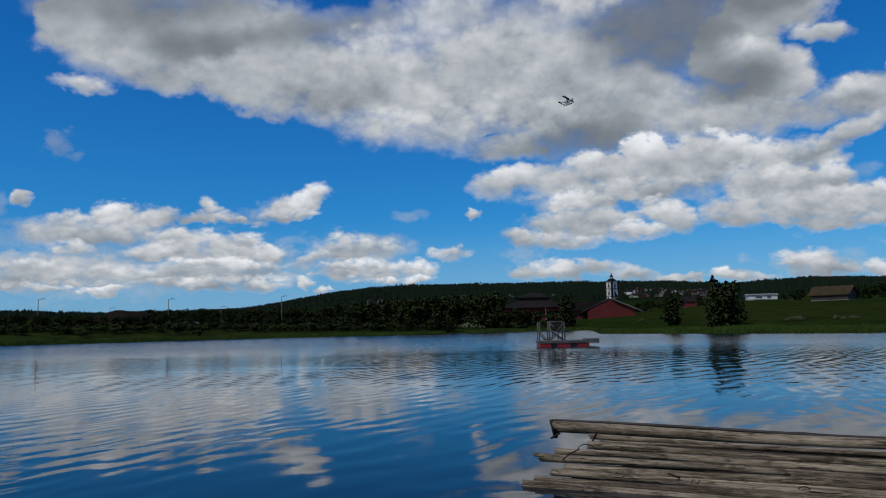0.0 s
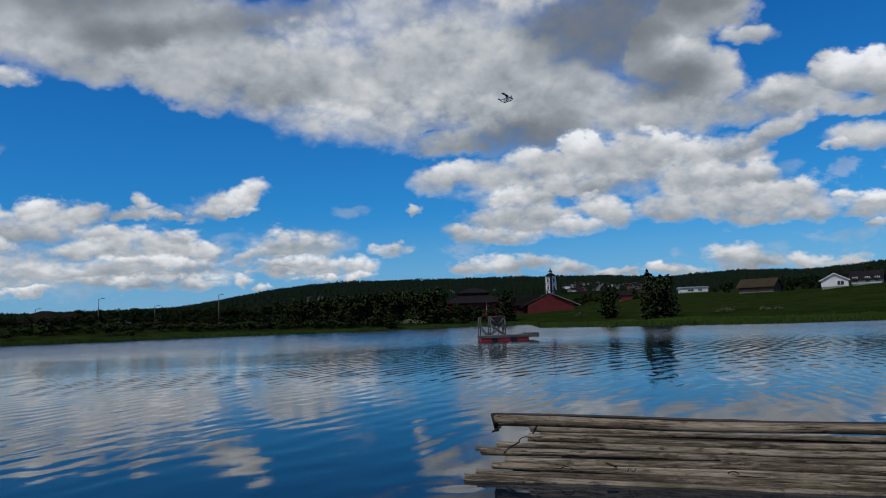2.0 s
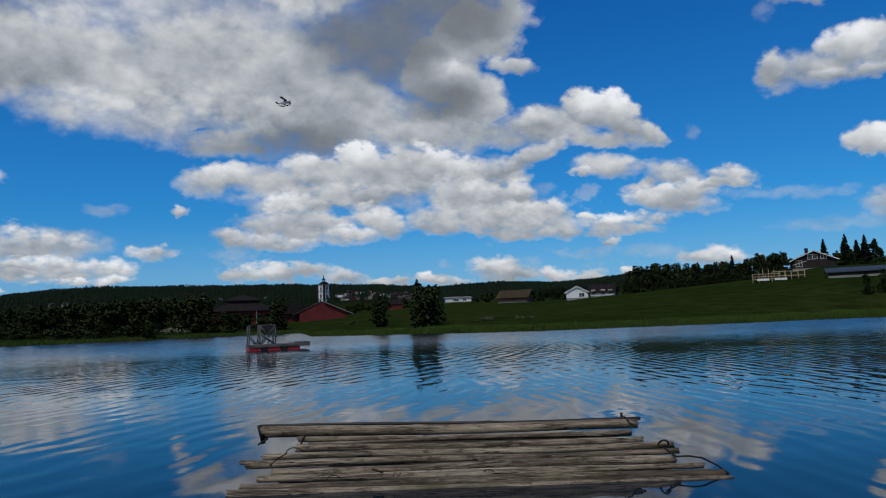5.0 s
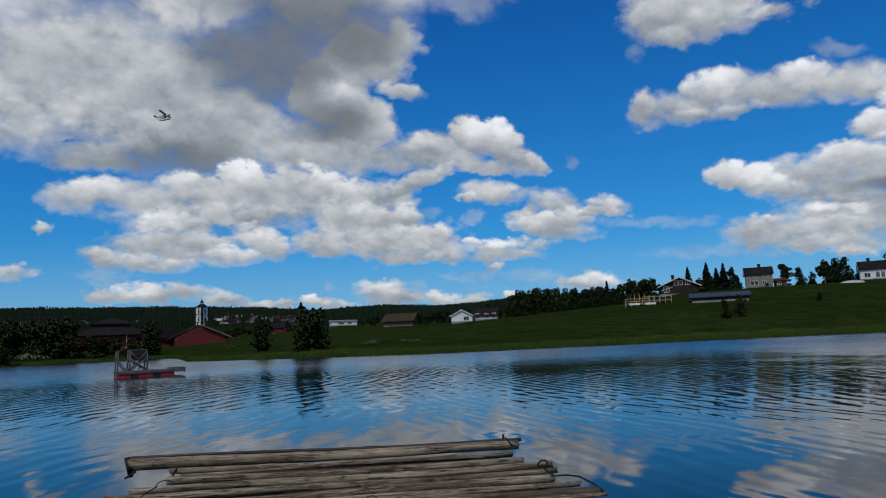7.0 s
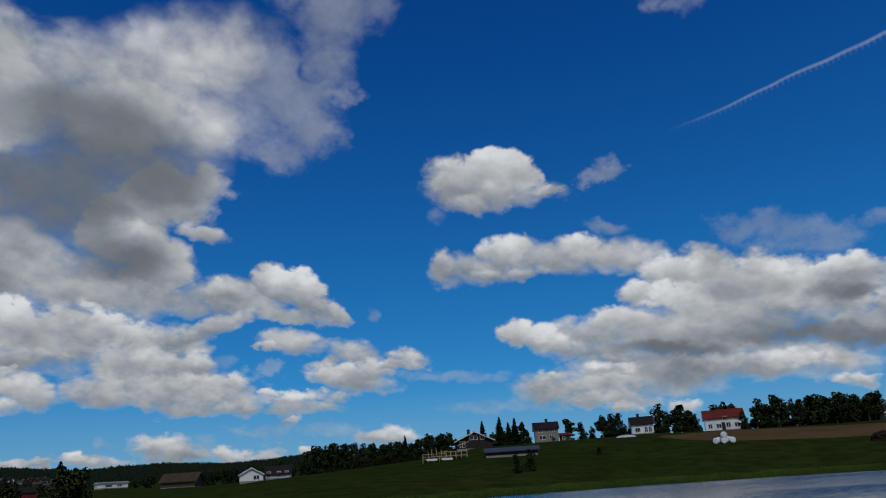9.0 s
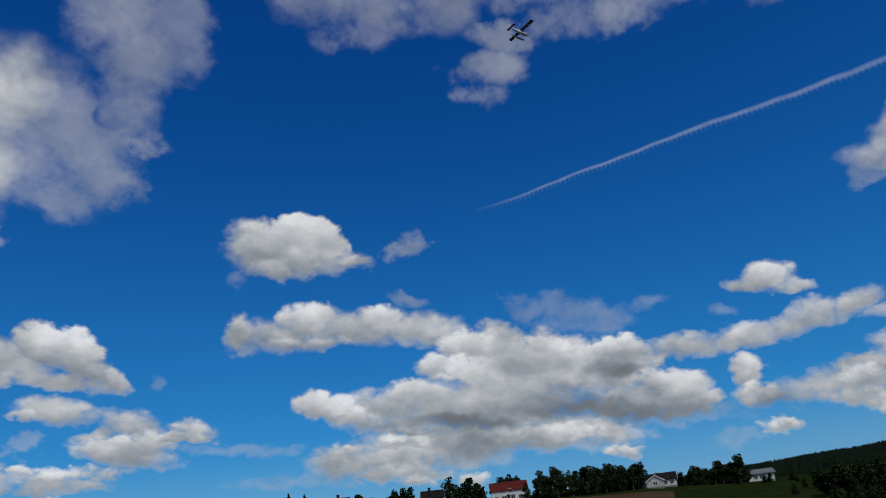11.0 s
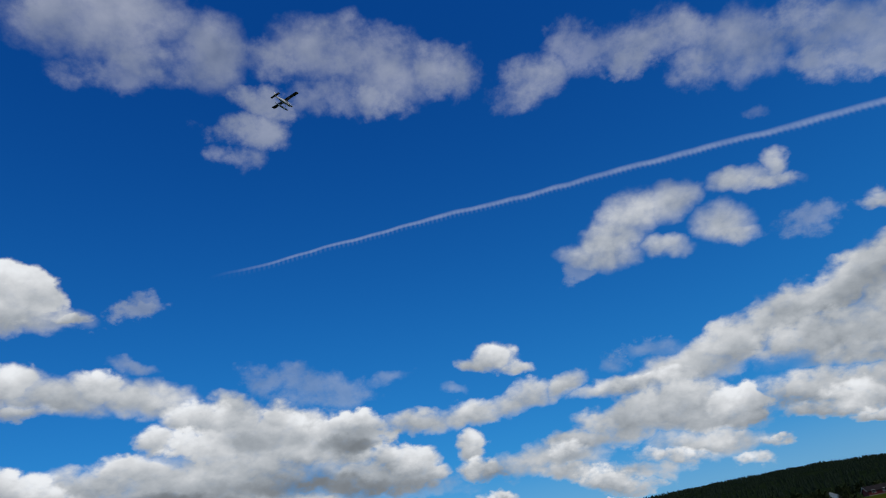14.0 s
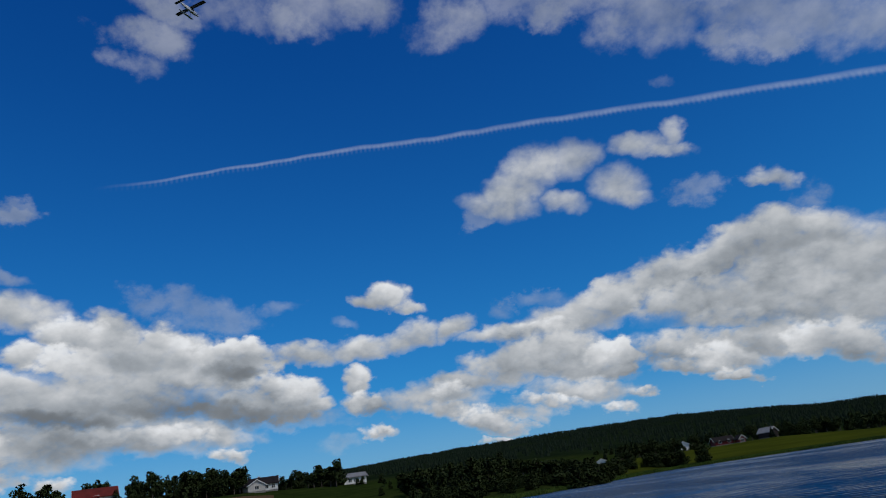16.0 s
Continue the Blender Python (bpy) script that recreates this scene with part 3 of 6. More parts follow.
M = {
    "field": material("field_grass", (0.045, 0.066, 0.018), (0.028, 0.045, 0.012), 0.95, 0.03, 20, 0.05, spec=0.1),
    "reed": material("reed", (0.05, 0.088, 0.012), (0.028, 0.052, 0.008), 0.9, 0.2, 10, spec=0.2),
    "leaf": material("leaf", (0.027, 0.041, 0.015), (0.037, 0.055, 0.02), 0.9, 0.4, 6, spec=0.05, vary=0.7),
    "blossom": material("pale_blossom", (0.2, 0.22, 0.14), (0.08, 0.11, 0.04), 0.9, 1.5, 6, spec=0.05, vary=0.4),
    "needle": material("needle", (0.010, 0.019, 0.011), (0.017, 0.027, 0.014), 0.9, 0.6, 6, spec=0.05, vary=0.5),
    "bark": material("bark", (0.12, 0.1, 0.08), (0.05, 0.04, 0.03), 0.9, 1.5, 8, 0.01),
    "birch": material("birch_bark", (0.45, 0.43, 0.4), (0.12, 0.11, 0.1), 0.8, 1.2, 6),
    "log": material("weathered_log", (0.52, 0.43, 0.305), (0.12, 0.092, 0.064), 0.9, 4.0, 8, 0.014, stretch=(0.16, 2.4, 2.4), spec=0.12, vary=0.7),
    # dark top log's skin, and gap shade put into the lower logs' colour
    "dark_and_shade_log": material("dark_and_shade_log", (0.05, 0.038, 0.028), (0.02, 0.016, 0.012), 0.5, 4.0, 6, 0.01, stretch=(0.3, 2, 2), vary=0.2),
    "log_end": material("log_end", (0.12, 0.09, 0.06), (0.045, 0.034, 0.024), 0.9, 9, 4, 0.01),
    "rope": material("wire", (0.03, 0.025, 0.02), None, 0.7, 20, 4, metal=0.4),
    "red": material("red_paint", (0.15, 0.015, 0.01425), (0.0975, 0.0105, 0.0105), 0.75, 0.4, 12, 0.004, vary=0.1),
    "floatred": material("red_float", (0.4, 0.024, 0.03), (0.26, 0.016, 0.02), 0.5, 1.2, 8),
    "dark_roof": material("dark_roof", (0.026, 0.021, 0.02), (0.014, 0.012, 0.012), 0.95, 0.5, 10, 0.01, spec=0.12),
    "grey_roof": material("grey_roof", (0.26, 0.26, 0.25), (0.17, 0.17, 0.165), 0.6, 0.4, 10, 0.006),
    "blue_roof": material("sheet_roof", (0.06, 0.078, 0.1), (0.035, 0.045, 0.06), 0.5, 0.5, 10, 0.004),
    "red_roof": material("red_tiles", (0.17, 0.026, 0.02), (0.1, 0.018, 0.014), 0.9, 0.6, 10, 0.01, spec=0.15),
    "turf": material("turf_roof", (0.068, 0.04, 0.014), (0.034, 0.03, 0.011), 0.95, 0.5, 10, 0.06),
    "white": material("white_paint", (0.82, 0.82, 0.8), (0.68, 0.69, 0.68), 0.6, 0.5, 14, 0.002),
    "stonewall": material("grey_plaster", (0.27, 0.25, 0.21), (0.19, 0.18, 0.155), 0.9, 0.7, 14, 0.004, spec=0.1),
    "cream": material("pale_paint", (0.55, 0.53, 0.5), (0.42, 0.41, 0.39), 0.7, 0.5, 14, 0.002),
    "brown": material("brown_wood", (0.022, 0.016, 0.013), (0.012, 0.009, 0.008), 0.8, 0.7, 10, 0.004),
    "barnwood": material("barn_wood", (0.075, 0.057, 0.048), (0.038, 0.029, 0.025), 0.85, 0.7, 10, 0.008),
    "newwood": material("new_wood", (0.5, 0.38, 0.24), (0.34, 0.25, 0.15), 0.75, 1.5, 8, 0.004, vary=0.3),
    "stone": material("stone", (0.3, 0.29, 0.27), (0.18, 0.175, 0.165), 0.9, 1.0, 8, 0.02),
    "steel": material("galvanised_steel", (0.13, 0.135, 0.13), (0.05, 0.055, 0.06), 0.6, 2.0, 10, metal=0.15),
    "deckwood": material("deck_wood", (0.24, 0.22, 0.2), (0.12, 0.11, 0.1), 0.85, 2.0, 8, 0.004, vary=0.3),
    "black": material("black_rubber", (0.02, 0.02, 0.02), (0.012, 0.012, 0.012), 0.6, 3, 6),
    "wrap": material("bale_wrap", (0.82, 0.83, 0.84), (0.66, 0.68, 0.7), 0.35, 1.5, 8, 0.01),
    "planebody": material("aircraft_paint", (0.75, 0.75, 0.76), (0.6, 0.6, 0.62), 0.35, 0.8, 6),
    "planedark": material("aircraft_wing", (0.11, 0.11, 0.12), (0.07, 0.07, 0.08), 0.4, 0.8, 6),
    "pole": material("pole_wood", (0.22, 0.2, 0.17), (0.12, 0.1, 0.085), 0.9, 2, 8),
    "rock": material("bank_earth", (0.028, 0.021, 0.015), (0.016, 0.013, 0.01), 1.0, 0.8, 8, 0.03, spec=0.0),
}


def cracked(m):
    """Long drying cracks and knots on the weathered logs."""
    t = m.node_tree
    b = t.nodes["Principled BSDF"]
    skin = b.inputs["Base Color"].links[0].from_socket
    node(t, "ShaderNodeTexCoord")
    co = t.nodes[-1].outputs["Object"]
    node(t, "ShaderNodeObjectInfo")
    co = vec(t, "ADD", co, vec(t, "SCALE", (19.0, 7.0, 23.0)))
    link(t, co.node.inputs[1].links[0].from_node.inputs["Scale"], t.nodes["Object Info"].outputs["Random"])
    lines = fbm(t, vec(t, "MULTIPLY", co, (0.3, 11.0, 11.0)), 4.0, 3.0, 0.5, distortion=0.4)
    crack = calc(t, "SUBTRACT", 1.0, ramp(t, calc(t, "ABSOLUTE", calc(t, "SUBTRACT", lines, 0.5)), 0.008, 0.045))
    crack = calc(t, "MULTIPLY", crack, ramp(t, fbm(t, co, 2.2, 2.0), 0.42, 0.6))
    mould = ramp(t, fbm(t, vec(t, "MULTIPLY", co, (0.8, 2.0, 2.0)), 4.6, 7.0, 0.74), 0.53, 0.62, 0.0, 0.75)
    skin = blend(t, mould, skin, (0.06, 0.047, 0.032))
    moss = ramp(t, fbm(t, vec(t, "MULTIPLY", co, (0.5, 1.5, 1.5)), 1.7, 4.0, 0.6), 0.54, 0.68, 0.0, 0.6)
    skin = blend(t, moss, skin, (0.09, 0.088, 0.035))
    grain = fbm(t, vec(t, "MULTIPLY", co, (0.35, 20.0, 20.0)), 5.0, 5.0, 0.7)
    skin = blend(t, ramp(t, grain, 0.4, 0.66, 0.0, 0.75), skin, blend(t, 1.0, skin, (0.46, 0.43, 0.39), "MULTIPLY"))
    link(t, b.inputs["Base Color"], blend(t, crack, skin, (0.02, 0.015, 0.01)))


cracked(M["log"])
glass = bpy.data.materials.new("window_glass")
glass.use_nodes = True
gb = glass.node_tree.nodes["Principled BSDF"]
gb.inputs["Base Color"].default_value, gb.inputs["Roughness"].default_value = (0.02, 0.025, 0.03, 1), 0.05
M["glass"] = glass

# ---------------------------------------------------------------- mesh helpers


def box(bm, x0, x1, y0, y1, z0, z1, m=None):
    vs = [bm.verts.new((m @ Vector(c)) if m else c) for c in
          ((x0, y0, z0), (x1, y0, z0), (x1, y1, z0), (x0, y1, z0), (x0, y0, z1), (x1, y0, z1), (x1, y1, z1), (x0, y1, z1))]
    for q in ((3, 2, 1, 0), (4, 5, 6, 7), (0, 1, 5, 4), (1, 2, 6, 5), (2, 3, 7, 6), (3, 0, 4, 7)):
        bm.faces.new([vs[i] for i in q])
    return vs


def prism(bm, outline, y0, y1):
    """An outline in x and z, pushed from y0 to y1."""
    a = [bm.verts.new((x, y0, z)) for x, z in outline]
    b = [bm.verts.new((x, y1, z)) for x, z in outline]
    n = len(a)
    bm.faces.new(a), bm.faces.new(b[::-1])
    for i in range(n):
        bm.faces.new((a[i], b[i], b[(i + 1) % n], a[(i + 1) % n]))


def rod(bm, a, b, r0, r1=None, sides=8, caps=True):
    """A straight or tapered round bar from a to b."""
    a, b = Vector(a), Vector(b)
    r1 = r0 if r1 is None else r1
    q = (b - a).to_track_quat("Z", "Y")
    rings = []
    for p, r in ((a, r0), (b, r1)):
        rings.append([bm.verts.new(p + q @ Vector((r * math.cos(k * math.tau / sides), r * math.sin(k * math.tau / sides), 0))) for k in range(sides)])
    for k in range(sides):
        f = bm.faces.new((rings[0][k], rings[0][(k + 1) % sides], rings[1][(k + 1) % sides], rings[1][k]))
        f.smooth = True
    if caps:
        bm.faces.new(rings[0][::-1]), bm.faces.new(rings[1])


def mesh_of(name, bm, mats):
    bmesh.ops.recalc_face_normals(bm, faces=bm.faces)
    me = bpy.data.meshes.new(name)
    bm.to_mesh(me)
    bm.free()
    for m in (mats if isinstance(mats, (list, tuple)) else [mats]):
        me.materials.append(m)
    return me


def part(name, bm, mat, parent, label=""):
    ob = new(name, mesh_of(name, bm, mat))
    ob.parent = parent
    return tagged(ob, label)


def piece(name, me, parent, m=None):
    """One more object on a shared mesh."""
    ob = new(name, me)
    ob.parent = parent
    if m is not None:
        ob.matrix_basis = m
    return ob


def thing(name, label, category, m=None, group="", kind=""):
    ob = new(name)
    ob.empty_display_size = 0.2
    if m is not None:
        ob.matrix_basis = m
    return tagged(ob, label, category, group, kind)


def raw(name, verts, faces, mat):
    me = bpy.data.meshes.new(name)
    me.from_pydata([tuple(v) for v in verts], [], [tuple(f) for f in faces])
    for m in (mat if isinstance(mat, (list, tuple)) else [mat]):
        me.materials.append(m)
    return me


# ---------------------------------------------------------------- ground and water
def table(text):
    rows = np.array([[float(v) for v in r.split(":")] for r in text.split()])
    return rows[:, 0], rows[:, 1:]


# far shore by compass angle: metres to the water's edge
SHORE = table("-90:40 -75:90 -60:122 -32:132 -17:139 -4:141 5:160 11.6:162 12.4:112 22:96 31:91 45:100 51:110 65:134 77:146 90:136 102:124 107:160 112:208 120:202 127:186 140:150 150:60 160:40")
# metres to the row of houses, and the ground's height there
ROW = table("-90:160:3 -60:170:3 -32:165:3.4 -17:170:2.9 -4:190:2.2 5:230:2.8 12:230:3.2 16:235:4.4 22:290:8 24:330:9.8 26:320:9.3 28:245:7.0 30:245:7.0 35:205:6.8 42:200:8.3 48:208:10 51:215:11.9 56:220:12.7 64:230:13.5 70:220:12.1 80:240:12.4 88:270:11.2 95:230:7.5 100:220:5.5 106:250:5 112:330:6 120:330:5.4 127:320:2.6 140:300:2.5 180:200:4")
# the wooded skyline: degrees above the level
SKYLINE = table("-90:1.5 -60:1.5 -32:1.45 -25:1.2 -16:1.5 -13:2.0 -8.5:2.8 -4:3.22 0.7:3.24 10:3.18 18:2.95 22.5:2.6 24.4:2.75 28:2.85 32:2.6 35:2.75 37.5:2.95 39.5:2.5 45:2.4 60:2.5 80:2.5 87:3.1 96:3.4 106:3.45 113:3.3 119:2.8 123:2.3 127:2.15 140:2.1 180:1.8")


def at_az(tab, az, k=0):
    return float(np.interp(az, tab[0], tab[1][:, k]))


FAR = 1700.0


def ground_z(az, r):
    s, d, zd = at_az(SHORE, az), at_az(ROW, az), at_az(ROW, az, 1)
    top = 1.8 + FAR * math.tan(radians(at_az(SKYLINE, az)))
    lake = min(1.0, max(0.0, (az + 88) / 10), max(0.0, (158 - az) / 10))
    rs = [0, 1.1, 1.9, 4, s - 6, s - 0.4, s, s + 1.5, s + 7, d - 8, d + 14, d + 60, FAR, FAR + 400, 4900]
    zs = [0.22, 0.2, -0.25, -1.0, -1.0, -0.25, 0.0, 0.28, 0.55 + 0.06 * (zd - 2), zd - 0.35, zd + 0.2, zd + 0.6, top, top * 0.97, top * 0.8]
    z = float(np.interp(r, rs, zs))
    dry = float(np.interp(r, [0, 30, d, d + 60, FAR, 4900], [0.22, 0.5, zd, zd + 0.6, top, top * 0.8]))
    z = z * lake + dry * (1 - lake)
    if r > s + 12:
        bump = noise.noise(Vector((math.sin(radians(az)) * r * 0.02, math.cos(radians(az)) * r * 0.02, 0)))
        z += bump * min(0.5, (r - s - 12) * 0.01) + (r > 400) * bump * 4 * min(1, (r - 400) / 500)
    return z


def ground_at(az, r):
    p = bearing(az) * r
    return Vector((p.x, p.y, ground_z(az, r)))


def build_ground():
    azs = np.arange(-180, 180, 1.0)
    azs = np.unique(np.round(np.concatenate([azs, np.arange(-36, 132, 0.5), [11.7, 11.9, 12.1, 12.3]]), 2))
    n_r = 92
    verts = [(0, 0, ground_z(0, 0))]
    for az in azs:
        s, d = at_az(SHORE, az), at_az(ROW, az)
        rs = sorted(set([1.1, 1.5, 1.9, 4] + list(np.linspace(6, s - 6, 12)) + [s - 3, s - 0.4, s, s + 0.7, s + 1.5, s + 4, s + 7]
                        + list(np.linspace(s + 10, max(s + 20, d - 8), 18)) + [d, d + 7] + list(np.geomspace(d + 14, FAR, 42)) + [1900, 2200, 2800, 3600, 4400, 4900]))
        while len(rs) < n_r:
            rs.append(rs[-1] + 1)
        for r in rs[:n_r]:
            v = ground_at(az, r)
            verts.append(tuple(v))
    faces, n = [], len(azs)
    for i in range(n):
        j = (i + 1) % n
        a, b = 1 + i * n_r, 1 + j * n_r
        faces.append((0, a, b))
        faces += [(a + k, a + k + 1, b + k + 1, b + k) for k in range(n_r - 1)]
    me = raw("ground", verts, faces, ground_mat())
    me.polygons.foreach_set("use_smooth", [True] * len(me.polygons))
    me.update()
    ob = new("ground", me)
    return tagged(ob, "green meadow slopes rising from the lake to wooded hills", "ground", kind="structure")


def ground_mat():
    m = bpy.data.materials.new("meadow")
    m.use_nodes = True
    t = m.node_tree
    b = t.nodes["Principled BSDF"]
    node(t, "ShaderNodeTexCoord")
    co = t.nodes[-1].outputs["Object"]
    far = vec(t, "LENGTH", co, out=1)
    patch, tuft, grain = fbm(t, co, 0.02, 4.0), fbm(t, co, 0.25, 5.0), fbm(t, co, 2.5, 4.0, 0.7)
    grass = blend(t, ramp(t, patch, 0.35, 0.65), (0.02, 0.038, 0.007), (0.031, 0.044, 0.01))
    grass = blend(t, ramp(t, tuft, 0.35, 0.7), grass, (0.012, 0.023, 0.005))
    grass = blend(t, ramp(t, grain, 0.45, 0.75, 0.0, 0.5), grass, (0.043, 0.042, 0.012))
    wood = blend(t, ramp(t, fbm(t, co, 0.03, 6.0, 0.7), 0.38, 0.62), (0.007, 0.014, 0.006), (0.013, 0.022, 0.009))
    link(t, b.inputs["Base Color"], blend(t, ramp(t, far, 380.0, 460.0), grass, wood))
    b.inputs["Roughness"].default_value, b.inputs["Specular IOR Level"].default_value = 1.0, 0.0
    link(t, b.inputs["Normal"], node(t, "ShaderNodeBump", {"Strength": 0.8, "Distance": 0.25, "Height": tuft}))
    return m


build_ground()


def build_water():
    m = bpy.data.materials.new("lake_water")
    m.use_nodes = True
    t = m.node_tree
    b = t.nodes["Principled BSDF"]
    b.inputs["Base Color"].default_value = (0.006, 0.014, 0.022, 1)
    b.inputs["IOR"].default_value, b.inputs["Specular IOR Level"].default_value = 1.33, 0.33
    node(t, "ShaderNodeTexCoord")
    co = t.nodes[-1].outputs["Object"]
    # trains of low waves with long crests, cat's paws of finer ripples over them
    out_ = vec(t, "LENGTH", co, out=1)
    bend = calc(t, "MULTIPLY", fbm(t, co, 0.09, 4.0, 0.6), 30.0)
    total = None
    for heading, length, rise, shift in ((-57.0, 0.62, 0.0052, 0.0), (-46.0, 0.85, 0.0055, 1.7), (-72.0, 0.47, 0.003, 4.1), (14.0, 1.9, 0.003, 6.0)):
        run = vec(t, "DOT_PRODUCT", co, tuple(bearing(heading) * (math.tau / length)), out=1)
        w = calc(t, "SINE", calc(t, "ADD", calc(t, "ADD", run, bend), shift))
        gust = ramp(t, fbm(t, vec(t, "ADD", co, (shift * 40, 0, 0)), 0.07, 2.0), 0.38, 0.62, 0.1, 1.0)
        w = calc(t, "MULTIPLY", calc(t, "MULTIPLY", w, gust), rise * WAVES)
        total = w if total is None else calc(t, "ADD", total, w)
    turn = node(t, "ShaderNodeMapping", {"Vector": co, "Rotation": (0, 0, radians(12)), "Scale": (1.0, 2.2, 1.0)})
    small = calc(t, "MULTIPLY", fbm(t, turn, 1.6, 4.0, 0.55, distortion=0.5), 0.007 * WAVES)
    # ripples strengthen with distance from the origin, under the camera
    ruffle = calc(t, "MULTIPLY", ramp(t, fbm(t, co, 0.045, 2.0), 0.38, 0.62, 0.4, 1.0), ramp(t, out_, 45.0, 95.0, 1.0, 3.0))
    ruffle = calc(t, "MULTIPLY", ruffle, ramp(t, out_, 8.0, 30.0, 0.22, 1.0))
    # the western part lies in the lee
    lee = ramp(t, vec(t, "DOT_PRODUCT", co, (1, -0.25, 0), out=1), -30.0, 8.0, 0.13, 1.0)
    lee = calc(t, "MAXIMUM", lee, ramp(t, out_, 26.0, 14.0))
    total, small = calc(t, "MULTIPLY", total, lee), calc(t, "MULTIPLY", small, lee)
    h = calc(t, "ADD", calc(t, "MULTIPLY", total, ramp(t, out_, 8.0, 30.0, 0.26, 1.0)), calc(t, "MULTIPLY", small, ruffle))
    slope = node(t, "ShaderNodeBump", {"Strength": 1.0, "Distance": 1.0, "Height": h})
    # far out: breeze chop, normals leaned to the near bank for brighter reflections
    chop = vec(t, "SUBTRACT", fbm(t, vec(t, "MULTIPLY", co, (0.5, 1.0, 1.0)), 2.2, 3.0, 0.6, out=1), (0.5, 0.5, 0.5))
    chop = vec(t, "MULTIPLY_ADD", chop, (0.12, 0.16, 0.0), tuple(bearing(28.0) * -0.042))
    # east of a ragged line, breezier water: normals lean more, to mirror bluer sky
    gusts = calc(t, "MULTIPLY", calc(t, "SUBTRACT", fbm(t, vec(t, "MULTIPLY", co, (1.0, 0.6, 1.0)), 0.12, 5.0, 0.65), 0.5), 30.0)
    open_water = ramp(t, calc(t, "ADD", vec(t, "DOT_PRODUCT", co, tuple(bearing(130.0)), out=1), gusts), 9.0, 24.0)
    wind_lean = vec(t, "SCALE", tuple(bearing(130.0) * -0.2))
    link(t, wind_lean.node.inputs["Scale"], open_water)
    chop = vec(t, "ADD", chop, wind_lean)
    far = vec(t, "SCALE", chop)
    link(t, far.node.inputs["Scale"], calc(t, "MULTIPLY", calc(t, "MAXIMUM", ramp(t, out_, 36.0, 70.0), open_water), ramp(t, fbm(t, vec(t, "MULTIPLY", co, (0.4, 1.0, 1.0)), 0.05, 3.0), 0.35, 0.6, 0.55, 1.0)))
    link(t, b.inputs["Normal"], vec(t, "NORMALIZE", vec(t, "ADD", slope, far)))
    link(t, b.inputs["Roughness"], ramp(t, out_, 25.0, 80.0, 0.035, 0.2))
    n = 40
    xs, ys = np.linspace(-240, 260, n), np.linspace(-150, 260, n)
    verts = [(x, y, 0) for y in ys for x in xs]
    faces = [(j * n + i, j * n + i + 1, (j + 1) * n + i + 1, (j + 1) * n + i) for j in range(n - 1) for i in range(n - 1)]
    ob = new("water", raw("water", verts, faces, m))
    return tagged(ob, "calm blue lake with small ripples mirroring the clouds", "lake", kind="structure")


build_water()

# ---------------------------------------------------------------- log raft moored in front of the bank


def log_mesh(length, r0, r1, seed, sides=14, skin="log"):
    """A weathered round log along x from 0 to its length, with bends, knots and cracked ends."""
    rng = random.Random(seed)
    n = max(8, int(length / 0.16))
    bm = bmesh.new()
    rings = []
    bend, phase = rng.uniform(-0.02, 0.02), rng.uniform(0, 6)
    knots = [(rng.uniform(0.1, 0.95) * length, rng.uniform(0, 6.28), rng.uniform(0.005, 0.014)) for _ in range(int(length * 2.2))]
    for i in range(n + 1):
        x = length * i / n
        r = r0 + (r1 - r0) * i / n
        cy = bend * math.sin(math.pi * i / n) + 0.008 * math.sin(x * 2.1 + phase)
        cz = 0.01 * math.sin(x * 1.4 + phase * 2)
        ring = []
        for k in range(sides):
            a = k * math.tau / sides
            q = r * (1 + 0.09 * noise.noise(Vector((x * 1.3, math.cos(a) * 1.6 + seed, math.sin(a) * 1.6))) + 0.05 * noise.noise(Vector((x * 6, math.cos(a) * 4, math.sin(a) * 4 + seed))))
            for kx, ka, kh in knots:
                da = (a - ka + math.pi) % math.tau - math.pi
                q += kh * math.exp(-((x - kx) / 0.05) ** 2 - (da / 0.45) ** 2)
            jag = rng.uniform(-0.015, 0.015) if i in (0, n) else 0
            ring.append(bm.verts.new((x + jag, cy + q * math.cos(a), cz + q * math.sin(a))))
        rings.append(ring)
    for a, b in zip(rings, rings[1:]):
        for k in range(sides):
            bm.faces.new((a[k], a[(k + 1) % sides], b[(k + 1) % sides], b[k])).smooth = True
    for ring, s in ((rings[0], -1), (rings[-1], 1)):
        mid = sum((v.co for v in ring), Vector()) / sides
        hub = bm.verts.new(mid - Vector((0.012 * s, 0, 0)))
        for k in range(sides):
            f = bm.faces.new((ring[k], ring[(k + 1) % sides], hub))
            f.material_index = 1
    return mesh_of("log", bm, [M[skin], M["log_end"]])


RAFT_AZ = 23.3
raft = thing("log_raft", "raft of weathered grey-brown logs wired together on the lake", "raft", pose(0, 0, 0, 0, 0, -RAFT_AZ))
# left end, right end, distance ahead, height at both ends, radius
raft_logs = [
    (-2.41, 2.42, 9.16, 0.53, 0.45, 0.025),
    (-2.38, 2.35, 9.04, 0.467, 0.403, 0.074),
    (-1.9, 2.23, 8.89, 0.386, 0.321, 0.044),
    (-1.89, 2.33, 8.73, 0.308, 0.257, 0.05),
    (-2.26, 2.64, 8.58, 0.242, 0.214, 0.049),
    (-2.41, 2.66, 8.42, 0.192, 0.177, 0.045),
    (-2.07, 2.56, 8.27, 0.13, 0.115, 0.057),
    (-2.19, 2.83, 8.11, 0.085, 0.06, 0.042),
    (-2.34, 3, 7.96, 0.03, 0.01, 0.059),
    (-2.43, 3.01, 7.8, -0.02, -0.033, 0.074),
]
